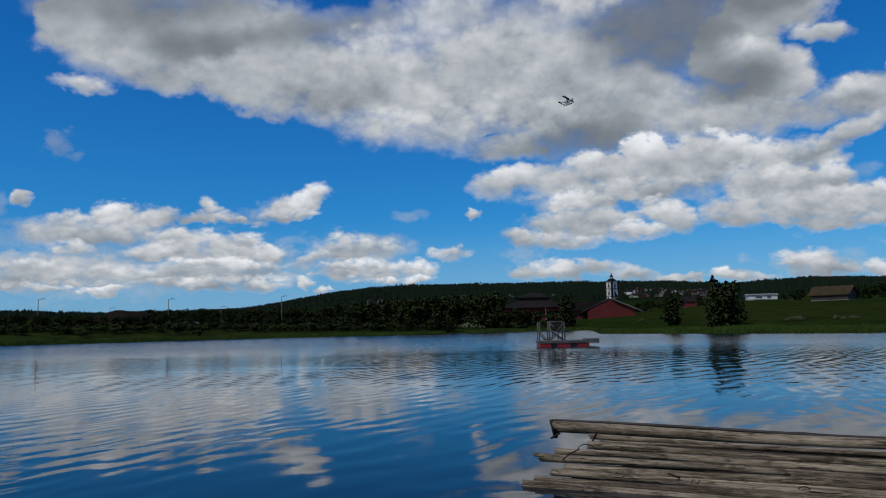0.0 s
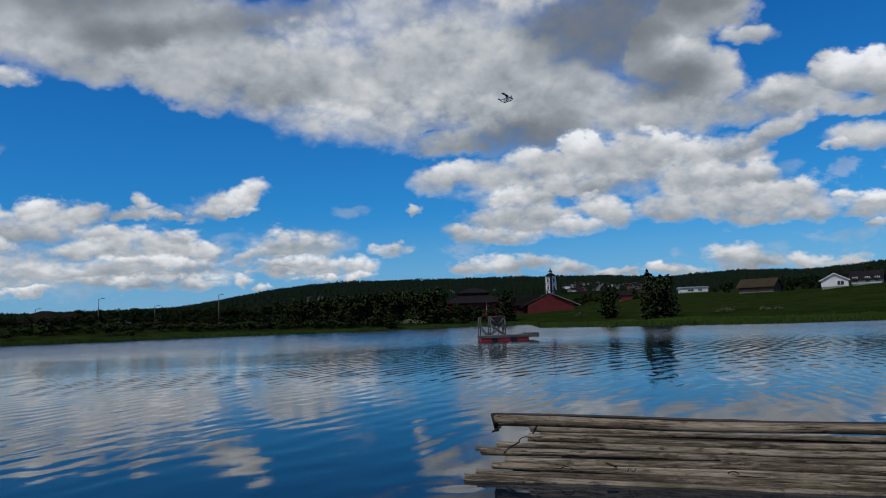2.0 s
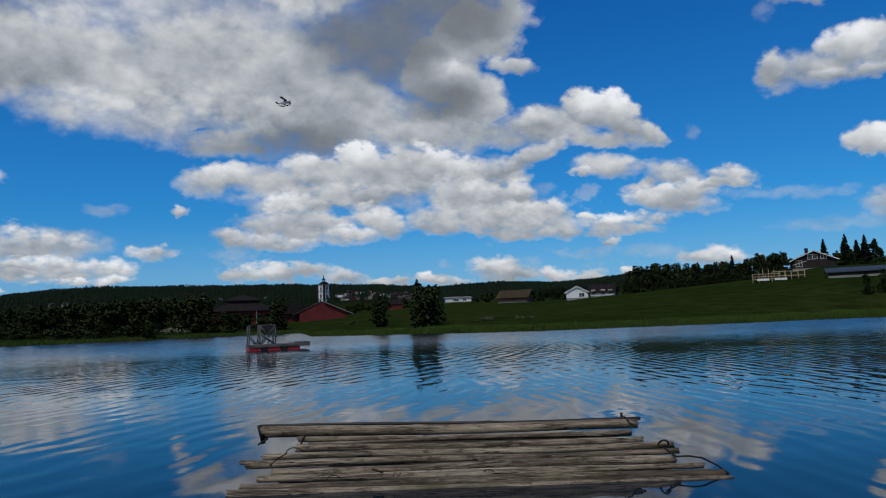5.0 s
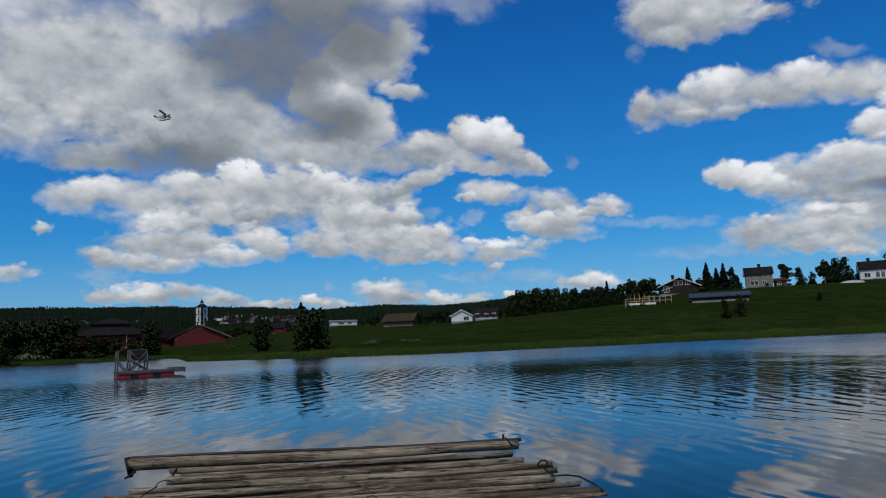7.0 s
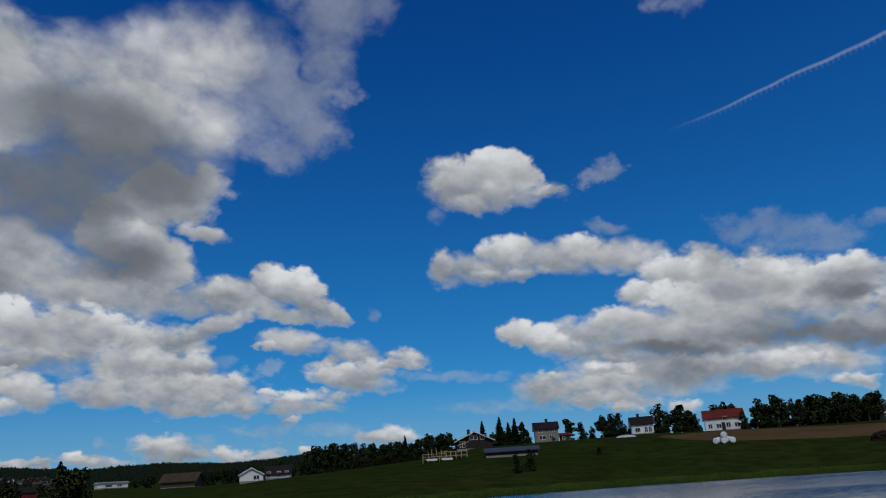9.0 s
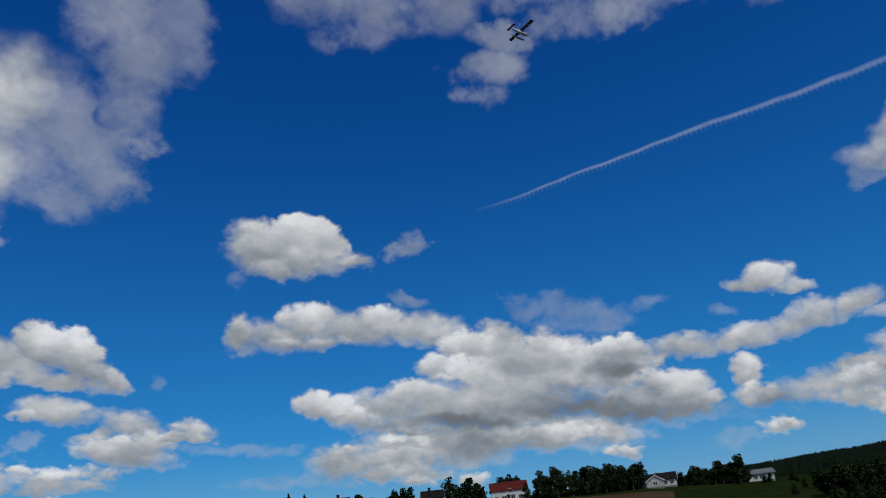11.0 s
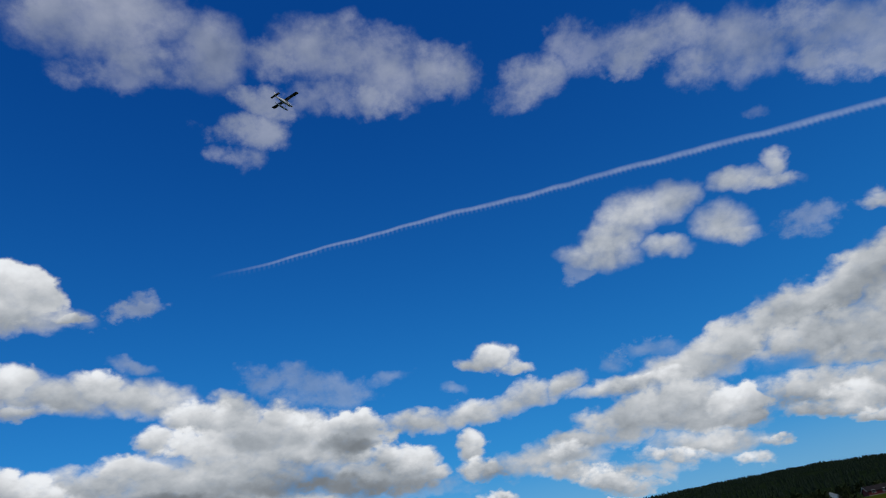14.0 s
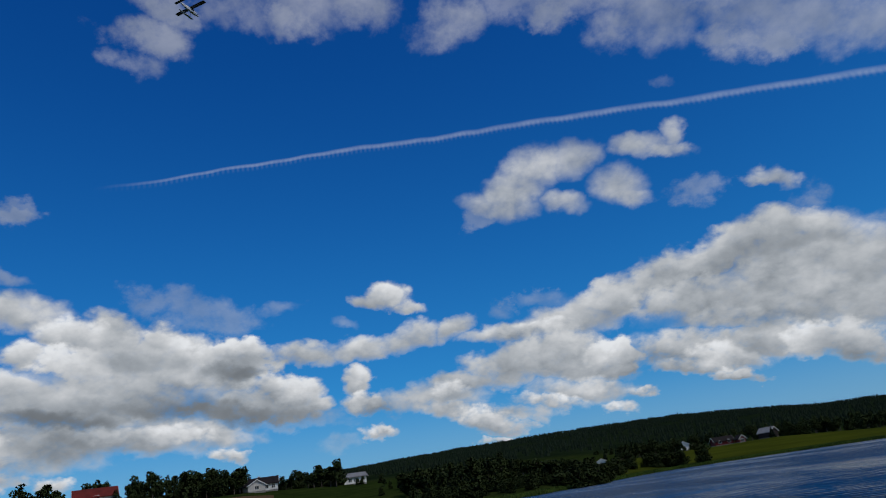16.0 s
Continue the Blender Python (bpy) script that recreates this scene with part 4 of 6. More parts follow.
for i, (xl, xr, y, zl, zr, r) in enumerate(raft_logs):
    length = xr - xl
    flip = i % 2
    ob = piece("log", log_mesh(length, r * (0.95 if flip else 0.78), r * (0.75 if flip else 0.92), 11 + i, 14, "dark_and_shade_log" if i == 0 else "log"), raft)
    ob.matrix_basis = pose(xl, y, zl, 0, math.degrees(math.atan2(zl - zr, length)), 0)
    # shorter logs added under the upper ones, dark so the gaps look shaded
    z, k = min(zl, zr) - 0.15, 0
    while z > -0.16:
        ob = piece("log", log_mesh(length - (1.25 if i < 3 else 0.6), 0.06, 0.065, 40 + 7 * i + k, 10, "dark_and_shade_log"), raft)
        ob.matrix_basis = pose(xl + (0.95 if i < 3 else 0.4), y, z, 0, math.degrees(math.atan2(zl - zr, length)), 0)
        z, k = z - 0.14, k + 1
# thin poles lie in the hollows between the logs
for x, y, z, ln, r in ((-1.75, 8.8, 0.36, 3.6, 0.018), (-2.5, 8.5, 0.215, 1.9, 0.026), (0.3, 8.35, 0.15, 2.2, 0.02), (-1.2, 8.19, 0.1, 3.4, 0.018), (0.9, 8.03, 0.04, 2.0, 0.02)):
    ob = piece("pole", log_mesh(ln, r, r * 0.8, int(90 + x * 7 + y * 3), 9), raft)
    ob.matrix_basis = pose(x, y, z, 0, 0.55, 0.3)
# butt end with a sawn collar, wire loops and staples
bm = bmesh.new()
rod(bm, (-2.42, 9.06, 0.56), (-2.37, 9.05, 0.33), 0.035, 0.03)
rod(bm, (-2.3, 9.0, 0.40), (-2.42, 8.98, 0.33), 0.012)
rod(bm, (-2.4, 9.04, 0.468), (-2.33, 9.04, 0.467), 0.075, 0.072, 14)
part("iron_collar", bm, M["rope"], raft, "rusty iron collar on a log end")


def wire(points, r=0.0055):
    bm = bmesh.new()
    pts = [Vector(p) for p in points]
    rings = []
    for k, p in enumerate(pts):
        d = (pts[min(k + 1, len(pts) - 1)] - pts[max(k - 1, 0)]).normalized()
        u = d.cross(Vector((0.13, 1, 0.21))).normalized()
        v = d.cross(u)
        rings.append([bm.verts.new(p + (u * math.cos(s * math.tau / 6) + v * math.sin(s * math.tau / 6)) * r) for s in range(6)])
    for a, b in zip(rings, rings[1:]):
        for s in range(6):
            bm.faces.new((a[s], a[(s + 1) % 6], b[(s + 1) % 6], b[s])).smooth = True
    bm.faces.new(rings[0][::-1]), bm.faces.new(rings[-1])
    part("wire", bm, M["rope"], raft, "dark binding wire")


def arc(x, y, z, w, h, n=9, lean=0.0):
    return [(x + w * math.cos(math.pi * k / n), y + lean * math.sin(math.pi * k / n), z + h * math.sin(math.pi * k / n)) for k in range(n + 1)]


wire(arc(-1.86, 8.5, 0.30, 0.1, 0.06))
wire([(-1.8, 8.9, 0.44), (-1.83, 8.83, 0.40), (-1.85, 8.78, 0.33)], 0.012)
wire([(-1.95, 8.5, 0.3), (-2.05, 8.42, 0.25), (-2.12, 8.36, 0.19)], 0.008)
wire(arc(-1.3, 7.9, 0.10, 0.08, 0.05))
wire([(-0.66, 8.0, 0.1), (-0.64, 7.98, 0.14), (-0.6, 7.97, 0.1), (-0.57, 7.96, 0.14)])
wire([(-0.9, 8.12, 0.155), (-0.78, 8.06, 0.13)], 0.012)
wire(arc(2.5, 8.5, 0.24, 0.06, 0.06, lean=-0.04), 0.011)
wire([(2.45, 8.3, 0.24), (2.55, 8.2, 0.16), (2.68, 8.15, 0.17), (2.82, 8.12, 0.15), (2.95, 8.05, 0.08), (3.05, 7.98, 0.0), (3.1, 7.95, -0.06)], 0.011)
wire([(2.3, 8.85, 0.4), (2.24, 8.95, 0.43), (2.2, 9.1, 0.5)], 0.012)
wire([(2.2, 9.22, 0.47), (2.2, 9.22, 0.53)], 0.016)
wire(arc(0.4, 7.95, 0.115, 0.05, 0.03))

# ---------------------------------------------------------------- bathing platform with a diving stand
place = bearing(9.75) * 56
platform = thing("swim_platform", "floating bathing platform with red floats and a metal diving stand", "platform", pose(place.x, place.y, 0, 0, 0, -9.75 + 9))
for i in range(5):
    bm = bmesh.new()
    w = (0.85, 0.42, 1.0, 0.45, 0.95)[i]
    x0 = -2.2 + (0, 0.87, 1.31, 2.33, 2.8)[i]
    box(bm, x0, x0 + w, -1.1 + 0.02 * (i % 2), 1.1, -0.2, 0.26)
    bmesh.ops.bevel(bm, geom=bm.edges[:], offset=0.05, segments=2, affect="EDGES")
    part("float", bm, M["black" if i % 2 else "floatred"], platform, "black float" if i % 2 else "red float")
bm = bmesh.new()
for y in (-1.18, 1.1):
    box(bm, -2.25, 2.2, y, y + 0.08, 0.26, 0.42)
for x in (-2.25, -0.8, 0.7, 2.12):
    box(bm, x, x + 0.08, -1.1, 1.1, 0.26, 0.4)
part("deck_frame", bm, M["steel"], platform)
bm = bmesh.new()
box(bm, -2.24, 1.5, -0.07, 0.07, 0, 0.035)
plank = mesh_of("plank", bm, M["deckwood"])
for k in range(15):
    piece("plank", plank, platform, pose(0, -1.05 + k * 0.15, 0.425))
bm = bmesh.new()
box(bm, 1.45, 2.3, -1.15, 1.15, 0.5, 0.56)
for y in (-1.15, -0.4, 0.35, 1.09):
    box(bm, 1.45, 2.3, y, y + 0.06, 0.24, 0.5)
box(bm, 2.24, 2.3, -1.15, 1.15, 0.22, 0.32)
part("ramp", bm, M["steel"], platform, "grey boarding step at the end")


def tower_bar(a, b, r=0.045, name="strut"):
    bm = bmesh.new()
    rod(bm, a, b, r, sides=6)
    part(name, bm, M["steel"], platform)


for x in (-1.38, -0.22):
    for y in (-0.6, 0.6):
        tower_bar((x, y, 0.44), (x + (0.03 if x < -1 else 0), y * 0.9, 1.92), 0.055, "post")
for y in (-0.6, 0.6):
    tower_bar((-1.38, y, 0.45), (-0.25, y, 1.3))
    tower_bar((-0.22, y, 0.45), (-1.36, y, 1.3))
    tower_bar((-1.38, y, 1.85), (-0.75, y, 1.15))
    tower_bar((-0.22, y, 1.85), (-0.85, y, 1.15))
    tower_bar((-1.38, y, 1.9), (-0.22, y, 1.9))
tower_bar((-1.38, -0.6, 1.3), (-1.38, 0.6, 1.3)), tower_bar((-0.22, -0.6, 1.3), (-0.22, 0.6, 1.3))
for y in (-0.6, 0.6):
    tower_bar((-2.18, y, 0.3), (-2.14, y, 1.9), 0.05, "post")
    tower_bar((-2.16, y, 1.2), (-1.62, y, 0.46), 0.045)
    tower_bar((-1.62, y, 0.46), (-1.38, y, 0.75), 0.045)
bm = bmesh.new()
box(bm, -1.25, -0.3, -0.62, 0.62, 1.5, 1.6)
box(bm, -1.25, -0.3, -0.62, -0.58, 1.6, 1.85), box(bm, -1.25, -0.3, 0.58, 0.62, 1.6, 1.85)
part("diving_stage", bm, M["brown"], platform, "dark stage with kickboards")
for k in range(5):
    tower_bar((-1.0, 0.75 - 0.1 * k, 0.6 + 0.2 * k), (-0.55, 0.75 - 0.1 * k, 0.6 + 0.2 * k), 0.025, "rung")
for x in (-1.0, -0.55):
    tower_bar((x, 0.8, 0.44), (x, 0.28, 1.5), 0.035, "ladder_rail")

# ---------------------------------------------------------------- houses


def spot(az, d, turn=0.0, sink=0.3):
    """The pose of a thing that stands on the ground and turns its front to the bank."""
    p = ground_at(az, d)
    return pose(p.x, p.y, p.z - sink, 0, 0, -az + turn)


def window(parent, x, z, w, h, y, frame="white", cross=True):
    bm = bmesh.new()
    t = 0.09
    box(bm, x - w / 2 - t, x + w / 2 + t, y - 0.06, y + 0.02, z + h, z + h + t)
    box(bm, x - w / 2 - t, x + w / 2 + t, y - 0.08, y + 0.02, z - t, z)
    box(bm, x - w / 2 - t, x - w / 2, y - 0.06, y + 0.02, z, z + h), box(bm, x + w / 2, x + w / 2 + t, y - 0.06, y + 0.02, z, z + h)
    if cross:
        box(bm, x - 0.04, x + 0.04, y - 0.05, y + 0.02, z, z + h)
    win = part("window", bm, M[frame], parent)
    bm = bmesh.new()
    box(bm, x - w / 2, x + w / 2, y - 0.025, y + 0.01, z, z + h)
    part("pane", bm, M["glass"], win)


def house(name, label, m, w, dep, wall, rise, paint, roof, gable=False, wins=(), chimney=None, over=0.45, door=None, trim="white", group="", category="house", base=0.5):
    h = thing(name, label, category, m, group)
    bm = bmesh.new()
    box(bm, -w / 2 + 0.05, w / 2 - 0.05, -dep / 2 + 0.05, dep / 2 - 0.05, -1.0, base)
    part("foundation", bm, M["stone"], h)
    span, run = (w, dep) if gable else (dep, w)
    turn = Matrix.Identity(4) if gable else Matrix.Rotation(math.pi / 2, 4, "Z")
    bm = bmesh.new()
    prism(bm, [(-span / 2, base), (span / 2, base), (span / 2, wall), (0, wall + rise), (-span / 2, wall)], -run / 2, run / 2)
    bm.transform(turn)
    part("wall", bm, M[paint], h)
    slope = rise / (span / 2)
    for s in (-1, 1):
        bm = bmesh.new()
        e = span / 2 + over
        prism(bm, [(0, wall + rise + 0.02), (s * e, wall + rise + 0.02 - e * slope), (s * e, wall + rise + 0.24 - e * slope), (0, wall + rise + 0.24)], -run / 2 - over, run / 2 + over)
        bm.transform(turn)
        part("roof", bm, M[roof], h)
    for s in (-1, 1):
        bm = bmesh.new()
        e = span / 2 + over
        y0 = s * (run / 2 + over + 0.02)
        for q in (-1, 1):
            prism(bm, [(0, wall + rise - 0.06), (q * e, wall + rise - 0.06 - e * slope), (q * e, wall + rise + 0.2 - e * slope), (0, wall + rise + 0.2)], y0 - 0.03, y0 + 0.03)
        bm.transform(turn)
        part("bargeboard", bm, M[trim], h)
    for x, z, ww, hh in wins:
        window(h, x, z, ww, hh, -dep / 2)
    if chimney is not None:
        bm = bmesh.new()
        box(bm, chimney - 0.4, chimney + 0.4, -0.4, 0.4, wall + rise * 0.5, wall + rise + 1.0)
        box(bm, chimney - 0.48, chimney + 0.48, -0.48, 0.48, wall + rise + 1.0, wall + rise + 1.12)
        part("chimney", bm, M["brown"], h)
    if door is not None:
        bm = bmesh.new()
        box(bm, door - 0.5, door + 0.5, -dep / 2 - 0.04, -dep / 2 + 0.02, base, base + 2.05)
        part("door", bm, M["brown"], h)
    return h


house("cottage", "white wooden house, gable to the lake, dark roof", spot(33.9, 205, -3), 6.0, 8, 2.1, 1.6, "white", "dark_roof", True, [(1.3, 0.8, 1.4, 1.0)])
house("cottage", "low white wing of a house with a dark hipped roof", spot(35.85, 208, -4), 6.6, 7.0, 1.5, 2.1, "white", "dark_roof", False, [(-2.4, 0.9, 0.9, 1.2), (0.3, 0.9, 0.9, 1.2), (2.4, 0.9, 0.9, 1.2)], trim="brown")
house("pavilion", "low white flat-roofed building among fields", spot(24.25, 330, 10), 11.5, 7, 2.2, 0.5, "white", "grey_roof", False, [(-1.5, 0.9, 2.4, 0.8), (2.5, 0.9, 1.6, 0.8)])
house("barn", "old brown timber barn with a rusty turf roof", spot(28.95, 245, -20), 10.6, 7.0, 2.2, 2.3, "barnwood", "turf", False, [], trim="barnwood", category="barn", over=0.6)
house("chalet", "dark brown timber house with white window trim", spot(50.9, 217, 6), 10.4, 8.0, 2.7, 2.3, "brown", "dark_roof", True, [(-0.2, 2.9, 2.2, 1.2), (2.4, 2.9, 1.3, 1.2), (-3.6, 1.0, 1.4, 1.6)], chimney=-1.2, over=0.8)
house("house", "two-storey pale grey house with a dark roof", spot(56.65, 222, 3), 7.0, 6, 4.3, 1.9, "stonewall", "dark_roof", False, [(-1.7, 3.3, 1.2, 0.95), (1.8, 3.3, 1.1, 0.95), (-1.3, 1.2, 1.9, 1.1), (1.3, 1.3, 1.0, 1.0)], chimney=0.4)
house("annex", "small brown shed annex beside a grey house", spot(58.05, 223, 6), 2.6, 5, 2.0, 0.6, "barnwood", "red_roof", False, [(-0.4, 0.9, 0.9, 0.8)])
house("house", "white two-storey house with a dark roof", spot(63.95, 231, 4), 6.5, 6, 3.3, 2.1, "white", "dark_roof", False, [(-1.5, 1.0, 1.4, 1.1), (1.0, 0.8, 0.8, 1.5), (2.2, 0.8, 0.8, 1.5)], chimney=-0.8)
house("house", "white farmhouse with a red tiled roof", spot(69.85, 221, 3), 10.4, 7, 3.9, 2.2, "white", "red_roof", False, [(0.3, 3.2, 1.1, 0.9), (-1.6, 1.1, 1.3, 1.1), (0.9, 1.2, 1.1, 1.2), (3.2, 1.1, 1.2, 1.1), (-3.9, 1.1, 1.0, 1.1)], door=-0.4)
house("house", "low white house under dark trees", spot(81.2, 243, 0), 9.6, 7, 2.5, 2.0, "white", "dark_roof", False, [(-2.0, 1.0, 1.4, 1.1), (1.2, 1.0, 1.4, 1.1), (3.4, 1.0, 1.0, 1.1)])
house("cottage", "small white house with a grey-green sheet roof", spot(88.0, 271, 14), 8.2, 6, 2.8, 1.3, "white", "grey_roof", False, [(-1.9, 1.1, 1.1, 1.1), (0.0, 1.1, 1.1, 1.1)], over=0.6)
house("shed", "long low boathouse shed with a blue-grey sheet roof", spot(52.9, 178, 4), 6.8, 4.5, 1.3, 0.8, "brown", "blue_roof", False, [], trim="blue_roof", category="shed")
house("shed", "low shed with a blue-grey roof, half hidden by shrubs", spot(54.9, 179, 4), 5.9, 4.5, 1.3, 0.8, "brown", "blue_roof", False, [], trim="blue_roof", category="shed")
house("farmhouse", "dark red farmhouse with white trim on the far shore", spot(116.0, 335, 20), 8.2, 6, 2.0, 1.7, "red", "dark_roof", False, [(-2, 1.1, 1.2, 1.1), (2, 1.1, 1.2, 1.1)])
house("farmhouse", "red gabled porch end with white trim on a farmhouse", spot(117.25, 331, 28), 2.8, 4, 1.9, 1.3, "red", "dark_roof", True, [(0, 0.7, 1.4, 1.0)])
house("barn", "tall dark barn with a pale sheet roof", spot(119.2, 345, -32), 6.2, 5.5, 2.7, 1.9, "brown", "grey_roof", False, [], trim="white", category="barn")
house("farmhouse", "white house half hidden behind trees", spot(113.2, 345, 10), 7, 6, 2.2, 2.0, "white", "dark_roof", True, [(0, 1.1, 1.4, 1.1)])
house("cabin", "small white cabin at the field edge", spot(107.1, 255, 5), 2.6, 2.6, 1.4, 0.7, "white", "dark_roof", True, [])
house("house", "dark house with a steep roof among trees", spot(81.0, 262, 0), 6, 6, 3.2, 2.4, "brown", "dark_roof", True, [])
house("house", "pale house behind the tree row", spot(80.6, 236, 20), 5.5, 5, 2.2, 1.6, "cream", "dark_roof", True, [(0, 1, 1.2, 1.0)])


def hall():
    """Red timber parish hall with a stepped hipped roof, and its gabled wing."""
    h = thing("parish_hall", "red timber hall with a dark stepped hip roof", "hall", spot(7.15, 232, 4))
    bm = bmesh.new()
    box(bm, -9.6, 9.6, -8, 8, -1, 4.2)
    part("wall", bm, M["red"], h)

    def hip(z0, z1, w0, d0, w1, d1):
        bm = bmesh.new()
        a = [bm.verts.new(p) for p in ((-w0, -d0, z0), (w0, -d0, z0), (w0, d0, z0), (-w0, d0, z0))]
        b = [bm.verts.new(p) for p in ((-w1, -d1, z1), (w1, -d1, z1), (w1, d1, z1), (-w1, d1, z1))]
        bm.faces.new(a[::-1]), bm.faces.new(b)
        for k in range(4):
            bm.faces.new((a[k], a[(k + 1) % 4], b[(k + 1) % 4], b[k]))
        part("roof", bm, M["dark_roof"], h)
    hip(4.1, 6.6, 11.0, 9.4, 5.0, 4.4)
    bm = bmesh.new()
    box(bm, -4.6, 4.6, -4.0, 4.0, 6.4, 7.5)
    part("lantern", bm, M["brown"], h)
    hip(7.4, 9.3, 5.8, 5.2, 0.8, 0.7)
    for x in (-7, -4, -1, 2, 5, 7.8):
        window(h, x, 1.4, 1.1, 1.2, -8, "red")
    bm = bmesh.new()
    box(bm, 3.4, 3.55, -8.35, -8.2, 0, 4.6)
    part("flag_post", bm, M["white"], h)
    wing = thing("hall_wing", "red gabled wing with a long dark roof", "hall", spot(13.2, 228, 9))
    bm = bmesh.new()
    prism(bm, [(-7.5, -1), (7.0, -1), (7.0, 2.4), (-0.3, 5.6), (-7.5, 2.2)], -6, 10)
    part("wall", bm, M["red"], wing)
    # one roofing in two tones: the lit right slope is painted paler
    for s, name in ((-1, "dark_roof"), (1, "grey_roof")):
        bm = bmesh.new()
        e = 9.2
        prism(bm, [(-0.3, 5.7), (-0.3 + s * e, 5.7 - e * 0.44), (-0.3 + s * e, 5.95 - e * 0.44), (-0.3, 5.95)], -6.9 + (1.2 if s < 0 else 0), 10.5)
        part("roof", bm, M[name], wing)
    link_ = thing("hall_link", "low red connecting building with a dark roof", "hall", spot(11.3, 231, 4))
    bm = bmesh.new()
    box(bm, -5, 5, -4.5, 5, -1, 2.6)
    part("wall", bm, M["red"], link_)
    bm = bmesh.new()
    prism(bm, [(-6.5, 2.6), (6.5, 2.6), (6.2, 5.5), (-6.2, 5.5)], -1, 6)
    box(bm, -5.8, 5.8, -5.6, 0, 2.55, 2.85)
    part("roof", bm, M["dark_roof"], link_)
    for x in (-2.4, -0.4, 1.6):
        window(link_, x, 1.2, 1.4, 0.9, -4.5, "red")
    house("outbuilding", "small dark red outbuilding near the trees", spot(19.4, 330, 5), 8, 5, 3, 1.8, "red", "dark_roof", False, [], trim="red")


hall()


def church():
    p = ground_at(13.45, 500)
    c = thing("church", "white church tower with dark corners, dials and a spire", "church", pose(p.x, p.y, p.z - 0.5, 0, 0, -13.45 + 45))
    top = 30.2 - p.z
    a = 2.9
    bm = bmesh.new()
    box(bm, -a, a, -a, a, -1, top)
    part("tower", bm, M["white"], c)
    for x in (-a, a):
        for y in (-a, a):
            bm = bmesh.new()
            box(bm, x - 0.55, x + 0.55, y - 0.55, y + 0.55, -1, top)
            part("corner_board", bm, M["brown"], c)
    for z in (top - 5.2, top - 10.6):
        bm = bmesh.new()
        box(bm, -a - 0.2, a + 0.2, -a - 0.2, a + 0.2, z, z + 0.35)
        part("cornice", bm, M["brown"], c)
    for z0 in (top - 4.6, top - 9.9):
        for side in range(4):
            turn = Matrix.Rotation(side * math.pi / 2, 4, "Z")
            bm = bmesh.new()
            box(bm, -0.7, 0.7, -a - 0.08, -a + 0.05, z0 + 0.2, z0 + 2.5)
            bm.transform(turn)
            part("belfry_window", bm, M["glass"], c)
            bm = bmesh.new()
            rod(bm, (0, -a - 0.1, z0 + 3.5), (0, -a + 0.05, z0 + 3.5), 0.85, sides=16)
            bm.transform(turn)
            part("dial", bm, M["brown"], c, "dark round dial")
            bm = bmesh.new()
            rod(bm, (0, -a - 0.14, z0 + 3.5), (0, -a + 0.05, z0 + 3.5), 0.6, sides=16)
            bm.transform(turn)
            part("dial_face", bm, M["white"], c)
    bm = bmesh.new()
    rod(bm, (0, 0, top), (0, 0, top + 1.9), a * 1.45, 1.3, 8)
    part("cap_roof", bm, M["dark_roof"], c)
    bm = bmesh.new()
    rod(bm, (0, 0, top + 1.8), (0, 0, top + 3.2), 1.1, 1.0, 8)
    part("lantern", bm, M["white"], c)
    bm = bmesh.new()
    rod(bm, (0, 0, top + 3.1), (0, 0, top + 4.1), 1.5, 0.5, 8), rod(bm, (0, 0, top + 4.1), (0, 0, top + 6.4), 0.45, 0.06, 8)
    part("spire", bm, M["dark_roof"], c)
    bm = bmesh.new()
    prism(bm, [(-6, -1), (6, -1), (6, 5), (0, 9), (-6, 5)], 2, 26)
    bm.transform(Matrix.Rotation(radians(-45), 4, "Z"))
    part("nave", bm, M["dark_roof"], c)


church()


def town():
    """Small houses scattered over the wooded hillside."""
    rng = random.Random(5)
    paints = ["white", "stonewall", "barnwood", "brown", "cream", "barnwood", "brown", "stonewall", "red"]
    n = 0
    while n < 92:
        if n < 78:
            az, r = rng.uniform(14.6, 22.6), rng.uniform(470, 760)
        else:
            az, r = rng.choice([(rng.uniform(-12, -2), rng.uniform(430, 560)), (rng.uniform(2, 12), rng.uniform(560, 700))])
        n += 1
        s_ = rng.uniform(0.4, 0.62)
        w = rng.uniform(6, 10)
        p = ground_at(az, r)
        h = thing("house", "small distant house on the wooded town hillside", "house", pose(p.x, p.y, p.z - 0.4, 0, 0, -az + rng.uniform(-35, 35)) @ Matrix.Diagonal((s_, s_, s_, 1)), "houses of the town")
        bm = bmesh.new()
        prism(bm, [(-3.4, -2), (3.4, -2), (3.4, 3.6), (0, 5.8), (-3.4, 3.6)], -w / 2, w / 2)
        bm.transform(Matrix.Rotation(math.pi / 2 * rng.choice([0, 1, 1]), 4, "Z"))
        wall = part("wall", bm, M[rng.choice(paints)], h)
        for s in (-1, 1):
            bm = bmesh.new()
            prism(bm, [(0, 5.85), (s * 4.0, 3.3), (s * 4.0, 3.55), (0, 6.1)], -w / 2 - 0.4, w / 2 + 0.4)
            xs = [v.co.x for v in wall.data.vertices]
            if max(xs) > 3.45:
                bm.transform(Matrix.Rotation(math.pi / 2, 4, "Z"))
            part("roof", bm, M[rng.choice(["dark_roof", "dark_roof", "dark_roof", "barnwood"])], h)


town()

